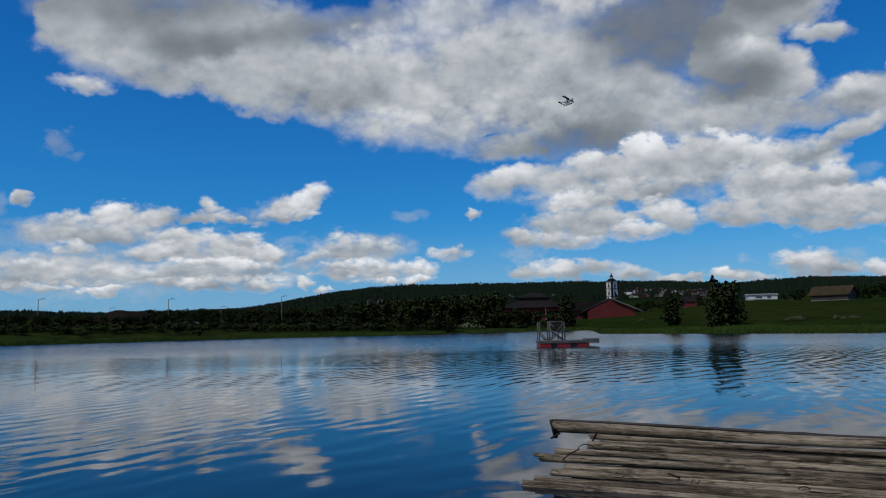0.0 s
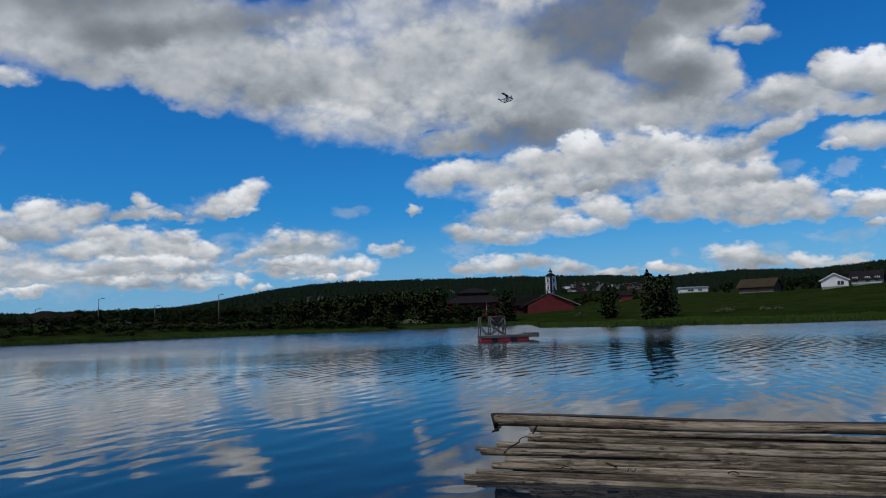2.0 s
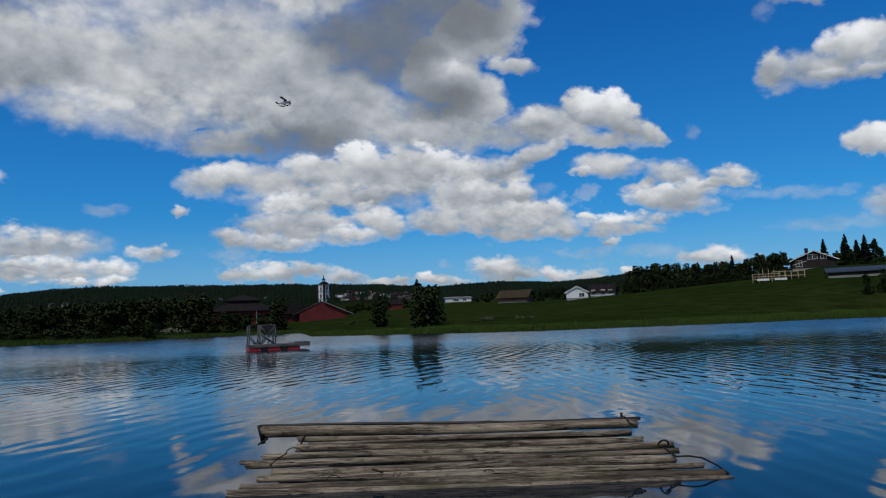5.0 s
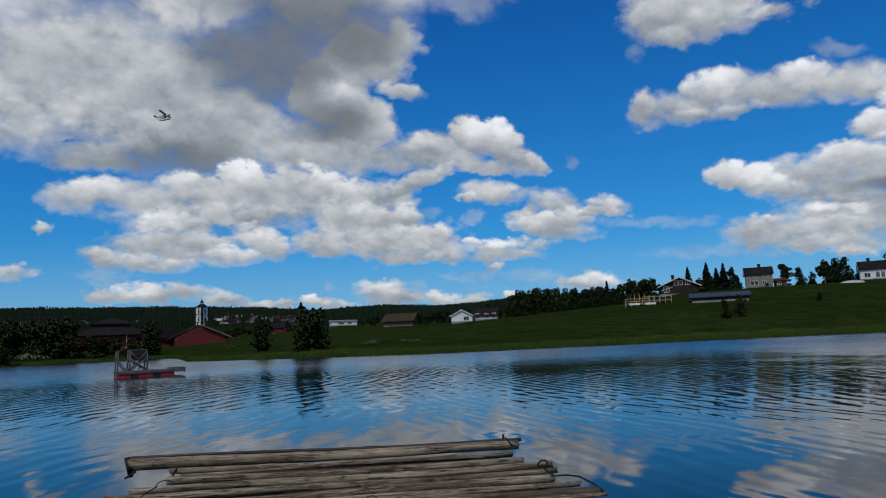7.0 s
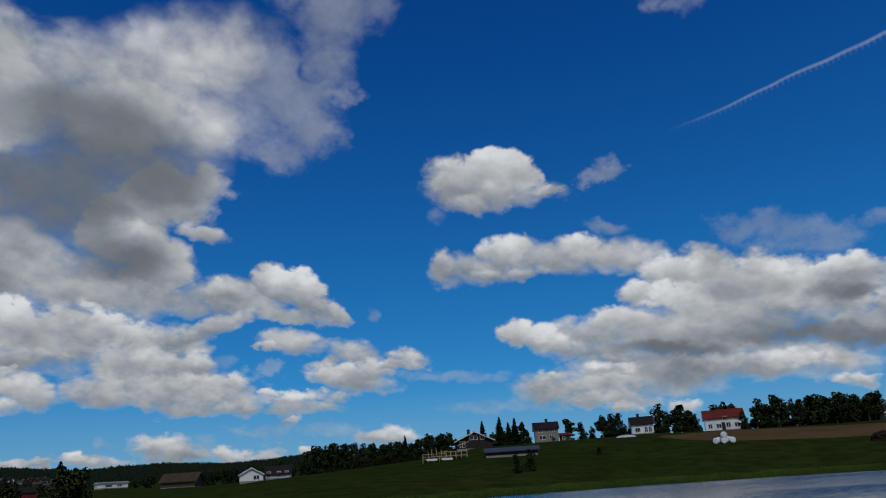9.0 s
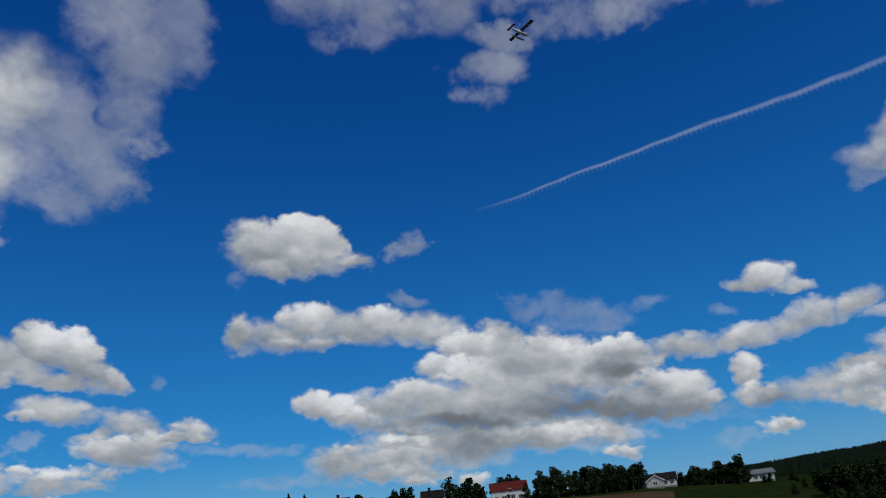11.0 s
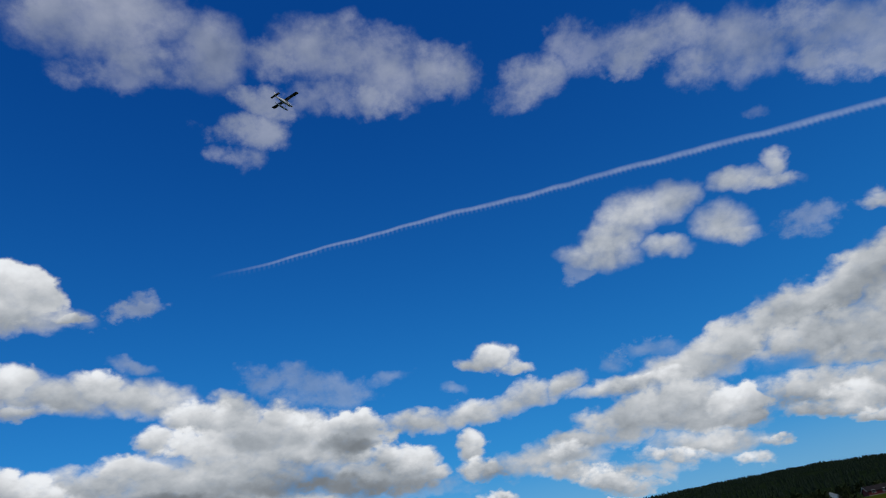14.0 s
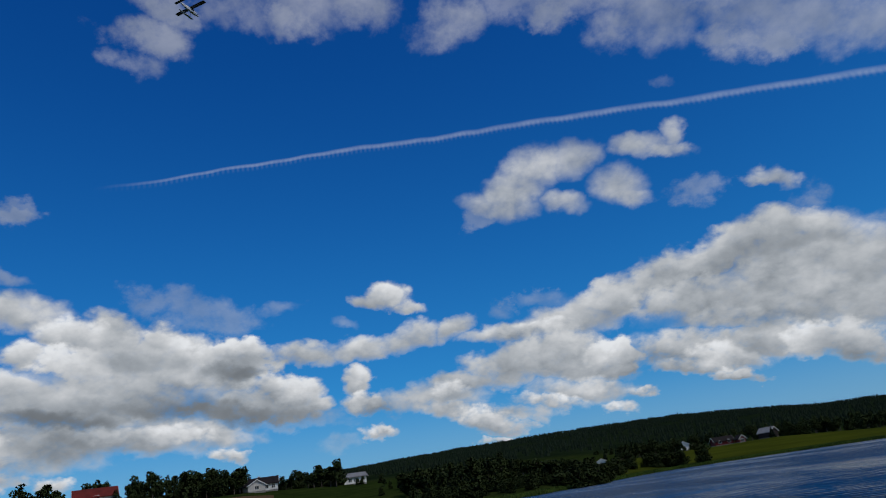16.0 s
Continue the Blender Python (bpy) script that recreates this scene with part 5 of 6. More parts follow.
# timber terrace frame below the chalet
deck = thing("timber_terrace", "unfinished timber terrace with posts and rails", "terrace", spot(48.6, 183, 4, 0.0))
for k in range(9):
    bm = bmesh.new()
    x = -5.6 + k * 1.38
    box(bm, x, x + 0.14, -1.6, -1.46, -0.5, 1.6 + 0.5 * math.sin(k * 1.9) + (0.5 if k > 4 else 0))
    part("post", bm, M["newwood"], deck)
for z, x0, x1 in ((0.9, -5.6, 5.5), (1.5, -5.6, 0.5), (1.9, -1.5, 5.5), (0.3, -5.6, -0.4)):
    bm = bmesh.new()
    box(bm, x0, x1, -1.5, -1.38, z, z + 0.13)
    part("rail", bm, M["newwood"], deck)
for k in range(6):
    bm = bmesh.new()
    box(bm, -3.2 + k * 1.2, -3.08 + k * 1.2, 0.6, 0.74, -0.3, 2.9 - 0.15 * k)
    part("post", bm, M["newwood"], deck)
bm = bmesh.new()
box(bm, -5.4, 5.4, -1.4, 2.4, 0.55, 0.7)
part("floor", bm, M["barnwood"], deck)
for x0 in (-4.6, -0.8):
    bm = bmesh.new()
    box(bm, x0, x0 + 2.6, -1.75, -1.66, 0.0, 0.5)
    part("panel", bm, M["white"], deck, "pale board panel")
bm = bmesh.new()
box(bm, 3.6, 6.6, 0.2, 0.32, 1.6, 1.75)
bm.transform(Matrix.Rotation(radians(-16), 4, "Y") @ Matrix.Translation((0.6, 0, 0.6)))
part("ramp_board", bm, M["newwood"], deck)

# low white plant tunnel beside the white house
tunnel = thing("plant_tunnel", "low white plastic plant tunnel on the grass", "plant tunnel", spot(62.7, 216, -6, 0.15))
bm = bmesh.new()
prism(bm, [(2.9 * math.cos(math.pi * k / 14), 0.75 * math.sin(math.pi * k / 14)) for k in range(15)], -0.7, 0.7)
part("cover", bm, M["wrap"], tunnel)
bm = bmesh.new()
for y in (-0.72, 0.0, 0.72):
    for k in range(14):
        a, c = math.pi * k / 14, math.pi * (k + 1) / 14
        rod(bm, (2.93 * math.cos(a), y, 0.78 * math.sin(a)), (2.93 * math.cos(c), y, 0.78 * math.sin(c)), 0.03, sides=5)
part("hoop", bm, M["steel"], tunnel)

# ---------------------------------------------------------------- wrapped bales


def bale_mesh():
    bm = bmesh.new()
    rings = []
    for x, r in ((-0.62, 0.0), (-0.62, 0.55), (-0.55, 0.7), (-0.4, 0.76), (0.4, 0.76), (0.55, 0.7), (0.62, 0.55), (0.62, 0.0)):
        if r:
            rings.append([bm.verts.new((x, r * math.cos(k * math.tau / 24) * (1 + 0.015 * math.sin(k * 5)), r * math.sin(k * math.tau / 24))) for k in range(24)])
    for a, b in zip(rings, rings[1:]):
        for k in range(24):
            bm.faces.new((a[k], a[(k + 1) % 24], b[(k + 1) % 24], b[k])).smooth = True
    bm.faces.new(rings[0][::-1]), bm.faces.new(rings[-1])
    return mesh_of("bale", bm, M["wrap"])


bale = bale_mesh()
for dx, dz in ((-1.75, 0.7), (0.0, 0.68), (1.75, 0.7), (0.1, 2.02), (-1.0, 0.72), (0.95, 0.7)):
    p = ground_at(69.65, 186 + (1.3 if abs(dx) in (1.0, 0.95) else 0))
    q = Matrix.Translation(p) @ pose(0, 0, 0, 0, 0, -69.65) @ pose(dx, 0, dz, 0, 0, 90 + 12 * dx)
    ob = new("hay_bale", bale)
    ob.matrix_basis = q
    tagged(ob, "round hay bale wrapped in white plastic film", "hay bale", "bales in the field")


# ---------------------------------------------------------------- lamp posts and poles
def street_lamp(az, d, top, name="street_lamp", label="tall grey street lamp post beyond the lake"):
    p = ground_at(az, d)
    lamp = thing(name, label, "lamp post", pose(p.x, p.y, p.z, 0, 0, -az), "posts beyond the lake")
    h = top - p.z
    bm = bmesh.new()
    rod(bm, (0, 0, -0.3), (0, 0, h), 0.11, 0.07)
    part("post", bm, M["pole"], lamp)
    bm = bmesh.new()
    rod(bm, (0, 0, h - 0.1), (0.9, 0, h + 0.1), 0.05)
    part("arm", bm, M["pole"], lamp)
    bm = bmesh.new()
    box(bm, 0.6, 1.3, -0.12, 0.12, h + 0.02, h + 0.16)
    part("lamp_head", bm, M["steel"], lamp)


for az, d, el in ((-30.0, 178, 2.42), (-21.4, 178, 2.4), (-13.0, 182, 2.55), (-17.6, 205, 1.8), (-25.4, 205, 1.75), (-6.2, 215, 2.15), (1.4, 225, 2.35), (4.0, 225, 2.3)):
    street_lamp(az, d, 1.8 + d * math.tan(radians(el)))

# ---------------------------------------------------------------- trees


def leaf_cloud(rng, lobes, count, size, droop=0.2):
    """Many small bent leaf clumps in and round the given lobes (centre, radii)."""
    verts, faces, normals = [], [], []
    weights = [a * b * c for _, (a, b, c) in lobes]
    for _ in range(count):
        (cx, cy, cz), (a, b, c) = rng.choices(lobes, weights)[0]
        while True:
            u = Vector((rng.uniform(-1, 1), rng.uniform(-1, 1), rng.uniform(-1, 1)))
            if 0.25 < u.length < 1:
                break
        u = u.normalized() * (u.length ** 0.45)
        lumpy = 1 + 0.35 * noise.noise(Vector((u.x * 2.2 + cx, u.y * 2.2 + cy, u.z * 2.2 + cz)))
        p = Vector((cx + u.x * a * lumpy, cy + u.y * b * lumpy, cz + u.z * c * lumpy))
        s = size * rng.uniform(0.55, 1.35)
        q = Euler((rng.uniform(0, 6.3), rng.uniform(0, 6.3), rng.uniform(0, 6.3))).to_matrix()
        n = len(verts)
        for v in ((-0.5, -0.12, 0), (0.0, -0.5, 0.1), (0.5, 0.05, 0), (0.05, 0.5, -0.12)):
            verts.append(p + q @ Vector(v) * s)
            normals.append((u * 0.4 + Vector((0, 0, 0.5)) + q.col[2] * 0.2).normalized())
        faces.append((n, n + 1, n + 2, n + 3))
    return verts, faces, normals


def leafy(name, mat, verts, faces, normals):
    """Leaves shaded by the side of the crown on which they grow."""
    me = raw(name, verts, faces, mat)
    me.polygons.foreach_set("use_smooth", [True] * len(me.polygons))
    me.normals_split_custom_set_from_vertices([tuple(v) for v in normals])
    return me


def broadleaf(seed, count=1400, bushy=False, birch=False):
    """A broad-leaved tree of height 1 m times ten, to be scaled when placed."""
    rng = random.Random(seed)
    tree = new("tree")
    H = 10.0
    bm = bmesh.new()
    lean = Vector((rng.uniform(-0.4, 0.4), rng.uniform(-0.4, 0.4), 0))
    pts = [Vector((0, 0, -0.6)), Vector((0.05, 0, 2.0)) + lean * 0.2, Vector((0, 0.1, 5.0)) + lean * 0.6, Vector((0, 0, 8.2)) + lean]
    for (a, b), (r0, r1) in zip(zip(pts, pts[1:]), ((0.26, 0.2), (0.2, 0.13), (0.13, 0.04))):
        rod(bm, a, b, r0, r1, 7, False)
    limbs = []
    for k in range(15):
        z = rng.uniform(1.0 if bushy else 2.2, 8.2)
        an = rng.uniform(0, math.tau)
        ln = rng.uniform(1.0, 3.0) * (1 - z / 15)
        a = Vector((0, 0, z)) + lean * z / 9
        b = a + Vector((math.cos(an) * ln, math.sin(an) * ln, rng.uniform(0.5, 1.5)))
        rod(bm, a, b, 0.08, 0.025, 5, False)
        limbs.append(b)
    trunk = part("trunk", bm, M["birch" if birch else "bark"], tree)
    lobes = [((lean.x * 0.7, lean.y * 0.7, 5.4), (1.35, 1.35, 2.6)), ((lean.x, lean.y, 8.3), (0.8, 0.8, 1.7))]
    for b in limbs:
        r = rng.uniform(0.55, 1.3)
        lobes.append((tuple(b), (r, r, r * rng.uniform(0.7, 1.1))))
    if bushy:
        lobes += [((rng.uniform(-1.3, 1.3), rng.uniform(-1.3, 1.3), rng.uniform(1.0, 2.4)), (1.5, 1.5, 1.4)) for _ in range(5)]
    crown = new("crown", leafy("crown", M["leaf"], *leaf_cloud(rng, lobes, count + 200, 0.55)))
    crown.parent = tree
    return tree


def spruce(seed):
    rng = random.Random(seed)
    tree = new("spruce")
    bm = bmesh.new()
    rod(bm, (0, 0, -0.6), (0, 0, 9.9), 0.2, 0.02, 6, False)
    part("trunk", bm, M["bark"], tree)
    verts, faces = [], []
    for k in range(30):
        z = 0.7 + k * 0.305
        reach = (10.2 - z) * 0.24 * rng.uniform(0.8, 1.15) + 0.1
        for b in range(11):
            an = rng.uniform(0, math.tau)
            ln = reach * rng.uniform(0.65, 1.15)
            d, s = Vector((math.cos(an), math.sin(an), 0)), Vector((-math.sin(an), math.cos(an), 0))
            o = Vector((0, 0, z + rng.uniform(-0.12, 0.12)))
            n = len(verts)
            verts += [o + Vector((0, 0, 0.1)), o + d * ln * 0.6 + s * ln * 0.26 - Vector((0, 0, 0.2 * ln)), o + d * ln - Vector((0, 0, 0.42 * ln)), o + d * ln * 0.6 - s * ln * 0.26 - Vector((0, 0, 0.2 * ln)),
                      o + d * ln * 0.5 - Vector((0, 0, 0.55 * ln + 0.15))]
            faces += [(n, n + 1, n + 2, n + 3), (n, n + 4, n + 2)]
    crown = new("crown", raw("crown", verts, faces, M["needle"]))
    crown.parent = tree
    return tree


kinds = {"tree": [broadleaf(s) for s in (1, 2, 3, 4)], "bush": [broadleaf(s, bushy=True, count=1700) for s in (5, 6, 7)], "birch": [broadleaf(s, count=1100, birch=True) for s in (8, 9)], "spruce": [spruce(s) for s in (10, 11, 12)]}
words = {"tree": "dark green broad-leaved tree beyond the water", "bush": "dense dark green bushy tree near the shore", "birch": "slender birch with a thin open crown", "spruce": "dark pointed spruce on the ridge"}
made_trees = {k: 0 for k in kinds}
used_first = set()


def plant(kind, az, r, h, wide=1.0, label="", group=""):
    """One tree of height h (metres) on the ground at a compass angle and distance."""
    k = made_trees[kind]
    made_trees[kind] += 1
    proto = kinds[kind][k % len(kinds[kind])]
    p = ground_at(az, r)
    s = h / 10.0
    m = Matrix.Translation(p) @ Matrix.Rotation(k * 2.4, 4, "Z") @ Matrix.Diagonal((s * wide, s * wide, s, 1))
    if proto in used_first:
        ob = copy_thing(proto, m @ Matrix.Diagonal((1 / proto.scale.x, 1 / proto.scale.y, 1 / proto.scale.z, 1)))
    else:
        used_first.add(proto)
        proto.matrix_basis = m
        ob = proto
    ob.name = kind if kind != "bush" else "bushy_tree"
    return tagged(ob, label or words[kind], "tree", group or "trees round the lake")


rng = random.Random(77)


def stand(kinds_, az0, az1, n, r0, r1, el0, el1, wide=1.0, group="trees round the lake"):
    """Trees between two compass angles whose tops reach from el0 to el1 degrees above the level."""
    for k in range(n):
        f = (k + rng.uniform(0.1, 0.9)) / n
        az, r = az0 + (az1 - az0) * f, rng.uniform(r0, r1)
        top = 1.8 + r * math.tan(radians((el0 + (el1 - el0) * f) * rng.uniform(0.86, 1.06)))
        h = max(2.2, (top - ground_at(az, r).z)) * 1.03
        plant(kinds_[k % len(kinds_)], az, r, h, wide * rng.uniform(0.85, 1.2) * (1.0 if h > 5 else 1.3), group=group)


plant("bush", 18.0, 118, 5.0, 1.25, "round bushy tree alone on the meadow shore")
plant("bush", 22.1, 106, 6.2, 1.25, "broad leafy tree on the meadow shore")
plant("birch", 21.1, 107, 7.0, 0.85, "taller birch behind a bushy shore tree")
plant("bush", 20.8, 105, 4.6, 1.0, "leafy shrub tree at the shore")
plant("bush", 9.8, 176, 7.4, 1.45, "bushy tree in front of a red hall")
stand(["bush", "tree"], 0.2, 4.3, 12, 172, 200, 2.3, 2.5, 1.2)
stand(["bush", "bush", "tree"], 3.6, 9.0, 7, 170, 185, 1.25, 0.9, 1.3)
stand(["bush", "tree", "bush"], -9, 1.0, 34, 165, 215, 1.7, 2.35, 1.2)
stand(["bush", "tree"], -36, -24, 30, 175, 240, 1.35, 1.2, 1.3)
stand(["bush", "tree"], -24, -9, 46, 185, 240, 1.6, 1.55, 1.3)
stand(["bush"], -36, -8, 40, 158, 172, 0.85, 0.8, 1.8)
stand(["bush"], -9, 1, 8, 150, 160, 0.7, 0.6, 1.5)
# beyond the meadow
stand(["tree", "bush"], 15.0, 22, 16, 300, 380, 1.5, 1.9, 1.2)
stand(["bush", "tree"], 25.4, 27.4, 4, 300, 330, 1.9, 2.1, 1.1)
stand(["bush", "tree"], 30.5, 33.0, 5, 245, 290, 2.2, 2.3, 1.1)
stand(["spruce", "tree"], 30, 40, 9, 290, 340, 2.5, 2.7, 1.0)
stand(["bush", "tree"], 36.6, 39.5, 5, 215, 240, 2.4, 2.6, 1.1)
stand(["tree", "bush", "tree", "spruce"], 38.0, 49.0, 34, 222, 262, 3.35, 4.1, 1.1)
stand(["bush"], 37.5, 48.5, 24, 212, 222, 2.5, 3.0, 1.3)
plant("spruce", 51.7, 236, 9.6, 1.25), plant("spruce", 53.05, 238, 10.6, 1.3), plant("spruce", 54.25, 238, 9.8, 1.35)
plant("spruce", 53.75, 242, 8.8, 1.5), plant("tree", 54.9, 240, 8.0, 0.8), plant("bush", 53.4, 235, 5.5, 1.0)
plant("tree", 52.5, 236, 5.5), plant("bush", 55.2, 236, 5.0), plant("bush", 54.2, 142, 3.6, 1.1), plant("bush", 55.2, 145, 4.2, 1.1), plant("bush", 60.5, 175, 1.8, 1.6)
plant("tree", 58.5, 236, 7.0, 1.1), plant("bush", 59.4, 240, 6.0, 1.1), plant("bush", 60.2, 238, 4.2, 1.2)
stand(["tree", "bush"], 60.8, 62.7, 4, 226, 240, 4.5, 4.6, 1.1)
plant("birch", 61.0, 226, 7.0, 0.8)
stand(["bush"], 60.9, 63.2, 3, 228, 236, 3.95, 4.0, 1.2)
stand(["bush", "tree"], 65.2, 68.2, 7, 224, 240, 4.9, 4.3, 1.15)
stand(["tree", "bush"], 68.8, 70.8, 4, 236, 246, 4.55, 4.6, 1.0)
plant("bush", 71.2, 214, 4.8, 1.2)
stand(["tree", "bush"], 71.8, 74.2, 6, 222, 240, 4.5, 4.7, 1.05)
stand(["birch", "tree"], 73.6, 75.2, 4, 230, 245, 4.5, 4.4, 0.8)
stand(["tree", "bush"], 75.2, 80.0, 20, 228, 250, 4.3, 4.4, 1.15)
stand(["bush", "tree"], 82.4, 87.2, 17, 246, 275, 3.3, 3.9, 1.1)
stand(["bush"], 78.5, 91, 10, 252, 262, 2.5, 2.5, 1.2)
stand(["bush", "tree"], 89.5, 92.5, 5, 185, 230, 1.6, 2.1, 1.1)
# wood down to the shore
stand(["bush", "tree", "spruce"], 91.5, 99.5, 46, 150, 235, 2.2, 2.6, 1.15)
stand(["bush", "tree"], 99, 106.5, 34, 150, 240, 2.2, 1.2, 1.15)
stand(["bush"], 92, 107, 32, 135, 150, 0.8, 0.5, 1.4)
# willows and alders on the far bank
stand(["bush"], 104.5, 107.4, 10, 158, 176, 1.15, 0.7, 1.4)
stand(["bush"], 107.4, 108.4, 3, 178, 190, 0.85, 1.0, 1.4)
stand(["bush", "tree"], 108.5, 109.6, 3, 205, 212, 1.5, 1.3, 1.1)
stand(["bush"], 110.2, 112.4, 7, 213, 217, 0.92, 0.82, 1.35)
stand(["bush"], 112.6, 113.1, 2, 214, 217, 0.8, 0.75, 1.2)
stand(["bush"], 114.0, 114.9, 2, 213, 216, 0.9, 0.85, 1.35)
stand(["bush"], 112.7, 114.3, 4, 322, 334, 1.25, 1.3, 1.3)
stand(["tree", "bush"], 108.6, 113.0, 14, 290, 320, 1.95, 1.6, 1.2)
stand(["bush", "tree"], 119.9, 129, 22, 318, 330, 1.35, 0.9, 1.3)
stand(["tree", "bush", "spruce"], 106.5, 119, 36, 355, 420, 1.7, 1.7, 1.1)
stand(["tree", "bush", "spruce"], 118, 129, 40, 335, 410, 1.7, 1.2, 1.1)


def low_bush(seed, skin):
    """A low mound of leaves with a few bare stems."""
    rng = random.Random(seed)
    ob = new("low_bush")
    bm = bmesh.new()
    lobes = []
    for k in range(6):
        a = rng.uniform(0, math.tau)
        tip = Vector((math.cos(a) * rng.uniform(0.2, 0.9), math.sin(a) * rng.uniform(0.2, 0.9), rng.uniform(0.4, 0.9)))
        rod(bm, (0, 0, -0.2), tip, 0.03, 0.012, 5, False)
        lobes.append((tuple(tip), (rng.uniform(0.3, 0.6), rng.uniform(0.3, 0.6), rng.uniform(0.2, 0.42))))
    part("stem", bm, M["bark"], ob)
    crown = new("foliage", leafy("foliage", M[skin], *leaf_cloud(rng, lobes, 420, 0.2)))
    crown.parent = ob
    return ob


pale = low_bush(31, "blossom")
green = low_bush(32, "leaf")
pale_spots = [(26.2, 112, 0.7), (26.7, 113, 0.9), (29.2, 114, 0.7), (30.1, 115, 0.6), (15.6, 140, 0.9), (2.0, 167, 2.0), (1.0, 168, 1.6), (2.8, 168, 1.3)]
for k, (az, r, sz) in enumerate(pale_spots):
    m = Matrix.Translation(ground_at(az, r)) @ Matrix.Rotation(k * 1.7, 4, "Z") @ Matrix.Diagonal((sz, sz, sz * 0.8, 1))
    ob = pale if k == 0 else copy_thing(pale, m @ Matrix.Diagonal((1 / pale.scale.x, 1 / pale.scale.y, 1 / pale.scale.z, 1)))
    ob.matrix_basis = m
    tagged(ob, "low pale flowering bush in the meadow", "bush", "bushes in the meadow")
for k in range(228):
    if k < 46:
        az = rng.choice([rng.uniform(-34, 9), rng.uniform(49, 66), rng.uniform(77, 107), rng.uniform(60, 82)])
        near = at_az(SHORE, az) + 5
        r = rng.uniform(near, near + 10) if not 49 < az < 91 else at_az(ROW, az) + rng.uniform(-3, 12)
        sz = rng.uniform(0.8, 2.0)
    elif k > 189:
        # garden hedge at the head of the ploughed field
        az = 71.5 + (k - 190) * 0.25 + rng.uniform(-0.1, 0.1)
        r = at_az(ROW, az) + rng.uniform(2, 5)
        sz = rng.uniform(1.5, 2.4)
    else:
        # a rough hedge along the flat western meadow
        az = -36 + (k - 46) * 0.255 + rng.uniform(-0.2, 0.2)
        r = at_az(SHORE, az) + rng.uniform(13, 20)
        sz = rng.uniform(0.75, 1.35)
    m = Matrix.Translation(ground_at(az, r)) @ Matrix.Rotation(k * 1.3, 4, "Z") @ Matrix.Diagonal((sz, sz, sz, 1))
    ob = green if k == 0 else copy_thing(green, m @ Matrix.Diagonal((1 / green.scale.x, 1 / green.scale.y, 1 / green.scale.z, 1)))
    ob.matrix_basis = m
    tagged(ob, "low dark green bush by the shore and gardens", "bush", "low green bushes")


# ---------------------------------------------------------------- woods on the hills
def far_woods():
    rng = random.Random(3)
    verts, faces = [], []
    n = 0
    while n < 42000:
        az = rng.uniform(-38, 132)
        r = 440 + 1400 * rng.random() ** 0.7
        if 40 < az < 85 and r < 1200:
            continue
        if 14.2 < az < 23 and r < 790 and rng.random() < 0.72:
            continue
        if noise.noise(Vector((az * 0.35, r * 0.012, 3))) < -0.22 and r < 1300:
            continue
        n += 1
        p = ground_at(az, r)
        h = rng.uniform(2.6, 5.2)
        w = h * rng.uniform(0.3, 0.5)
        for z0, z1, q in ((-0.5, 0.62, 1.0), (0.38, 1.0, 0.68)):
            k = len(verts)
            a0 = rng.uniform(0, 6)
            for s in range(5):
                a = a0 + s * math.tau / 5
                j = w * q * rng.uniform(0.7, 1.2)
                verts.append((p.x + j * math.cos(a), p.y + j * math.sin(a), p.z + h * z0 * (0.3 if z0 < 0 else 1) + rng.uniform(-0.05, 0.05) * h))
            verts.append((p.x, p.y, p.z + h * z1))
            faces += [(k + s, k + (s + 1) % 5, k + 5) for s in range(5)]
    ob = new("hill_forest", raw("hill_forest", verts, faces, M["needle"]))
    tagged(ob, "dense dark conifer forest covering the hills", "forest", kind="stuff")


far_woods()


# ---------------------------------------------------------------- reeds and meadow grass
def reeds():
    rng = random.Random(8)
    verts, faces = [], []
    for _ in range(42000):
        az = rng.uniform(-37, 130)
        s = at_az(SHORE, az)
        off = rng.triangular(-0.8, 6.0, 0.5)
        p = ground_at(az, s + off)
        z = max(p.z, -0.1)
        h = rng.uniform(0.18, 0.42) * (1.25 if noise.noise(Vector((az * 0.8, 0, 0))) > 0 else 0.9)
        a = rng.uniform(0, math.pi)
        w = rng.uniform(0.08, 0.16)
        dx, dy = math.cos(a) * w, math.sin(a) * w
        k = len(verts)
        lx, ly = rng.uniform(-0.2, 0.2) * h, rng.uniform(-0.2, 0.2) * h
        verts += [(p.x - dx, p.y - dy, z - 0.1), (p.x + dx, p.y + dy, z - 0.1), (p.x + lx, p.y + ly, z + h)]
        faces.append((k, k + 1, k + 2))
    ob = new("reeds", raw("reeds", verts, faces, M["reed"]))
    tagged(ob, "bright green reeds and sedge along the water's edge", "reeds", kind="stuff")


reeds()


def field_patch(name, label, mat, az0, az1, near, far_, lift=0.12, n=40, m=10):
    """A worked field that lies on the slope between two edges."""
    verts, faces = [], []
    for i in range(n + 1):
        az = az0 + (az1 - az0) * i / n
        a, b = near(az), far_(az)
        for j in range(m + 1):
            p = ground_at(az, a + (b - a) * j / m)
            edge = 0.0 if j in (0, m) or i in (0, n) else lift
            verts.append((p.x, p.y, p.z + edge + 0.02))
    for i in range(n):
        for j in range(m):
            k = i * (m + 1) + j
            faces.append((k, k + 1, k + m + 2, k + m + 1))
    ob = new(name, raw(name, verts, faces, mat))
    return tagged(ob, label, "field", kind="structure")


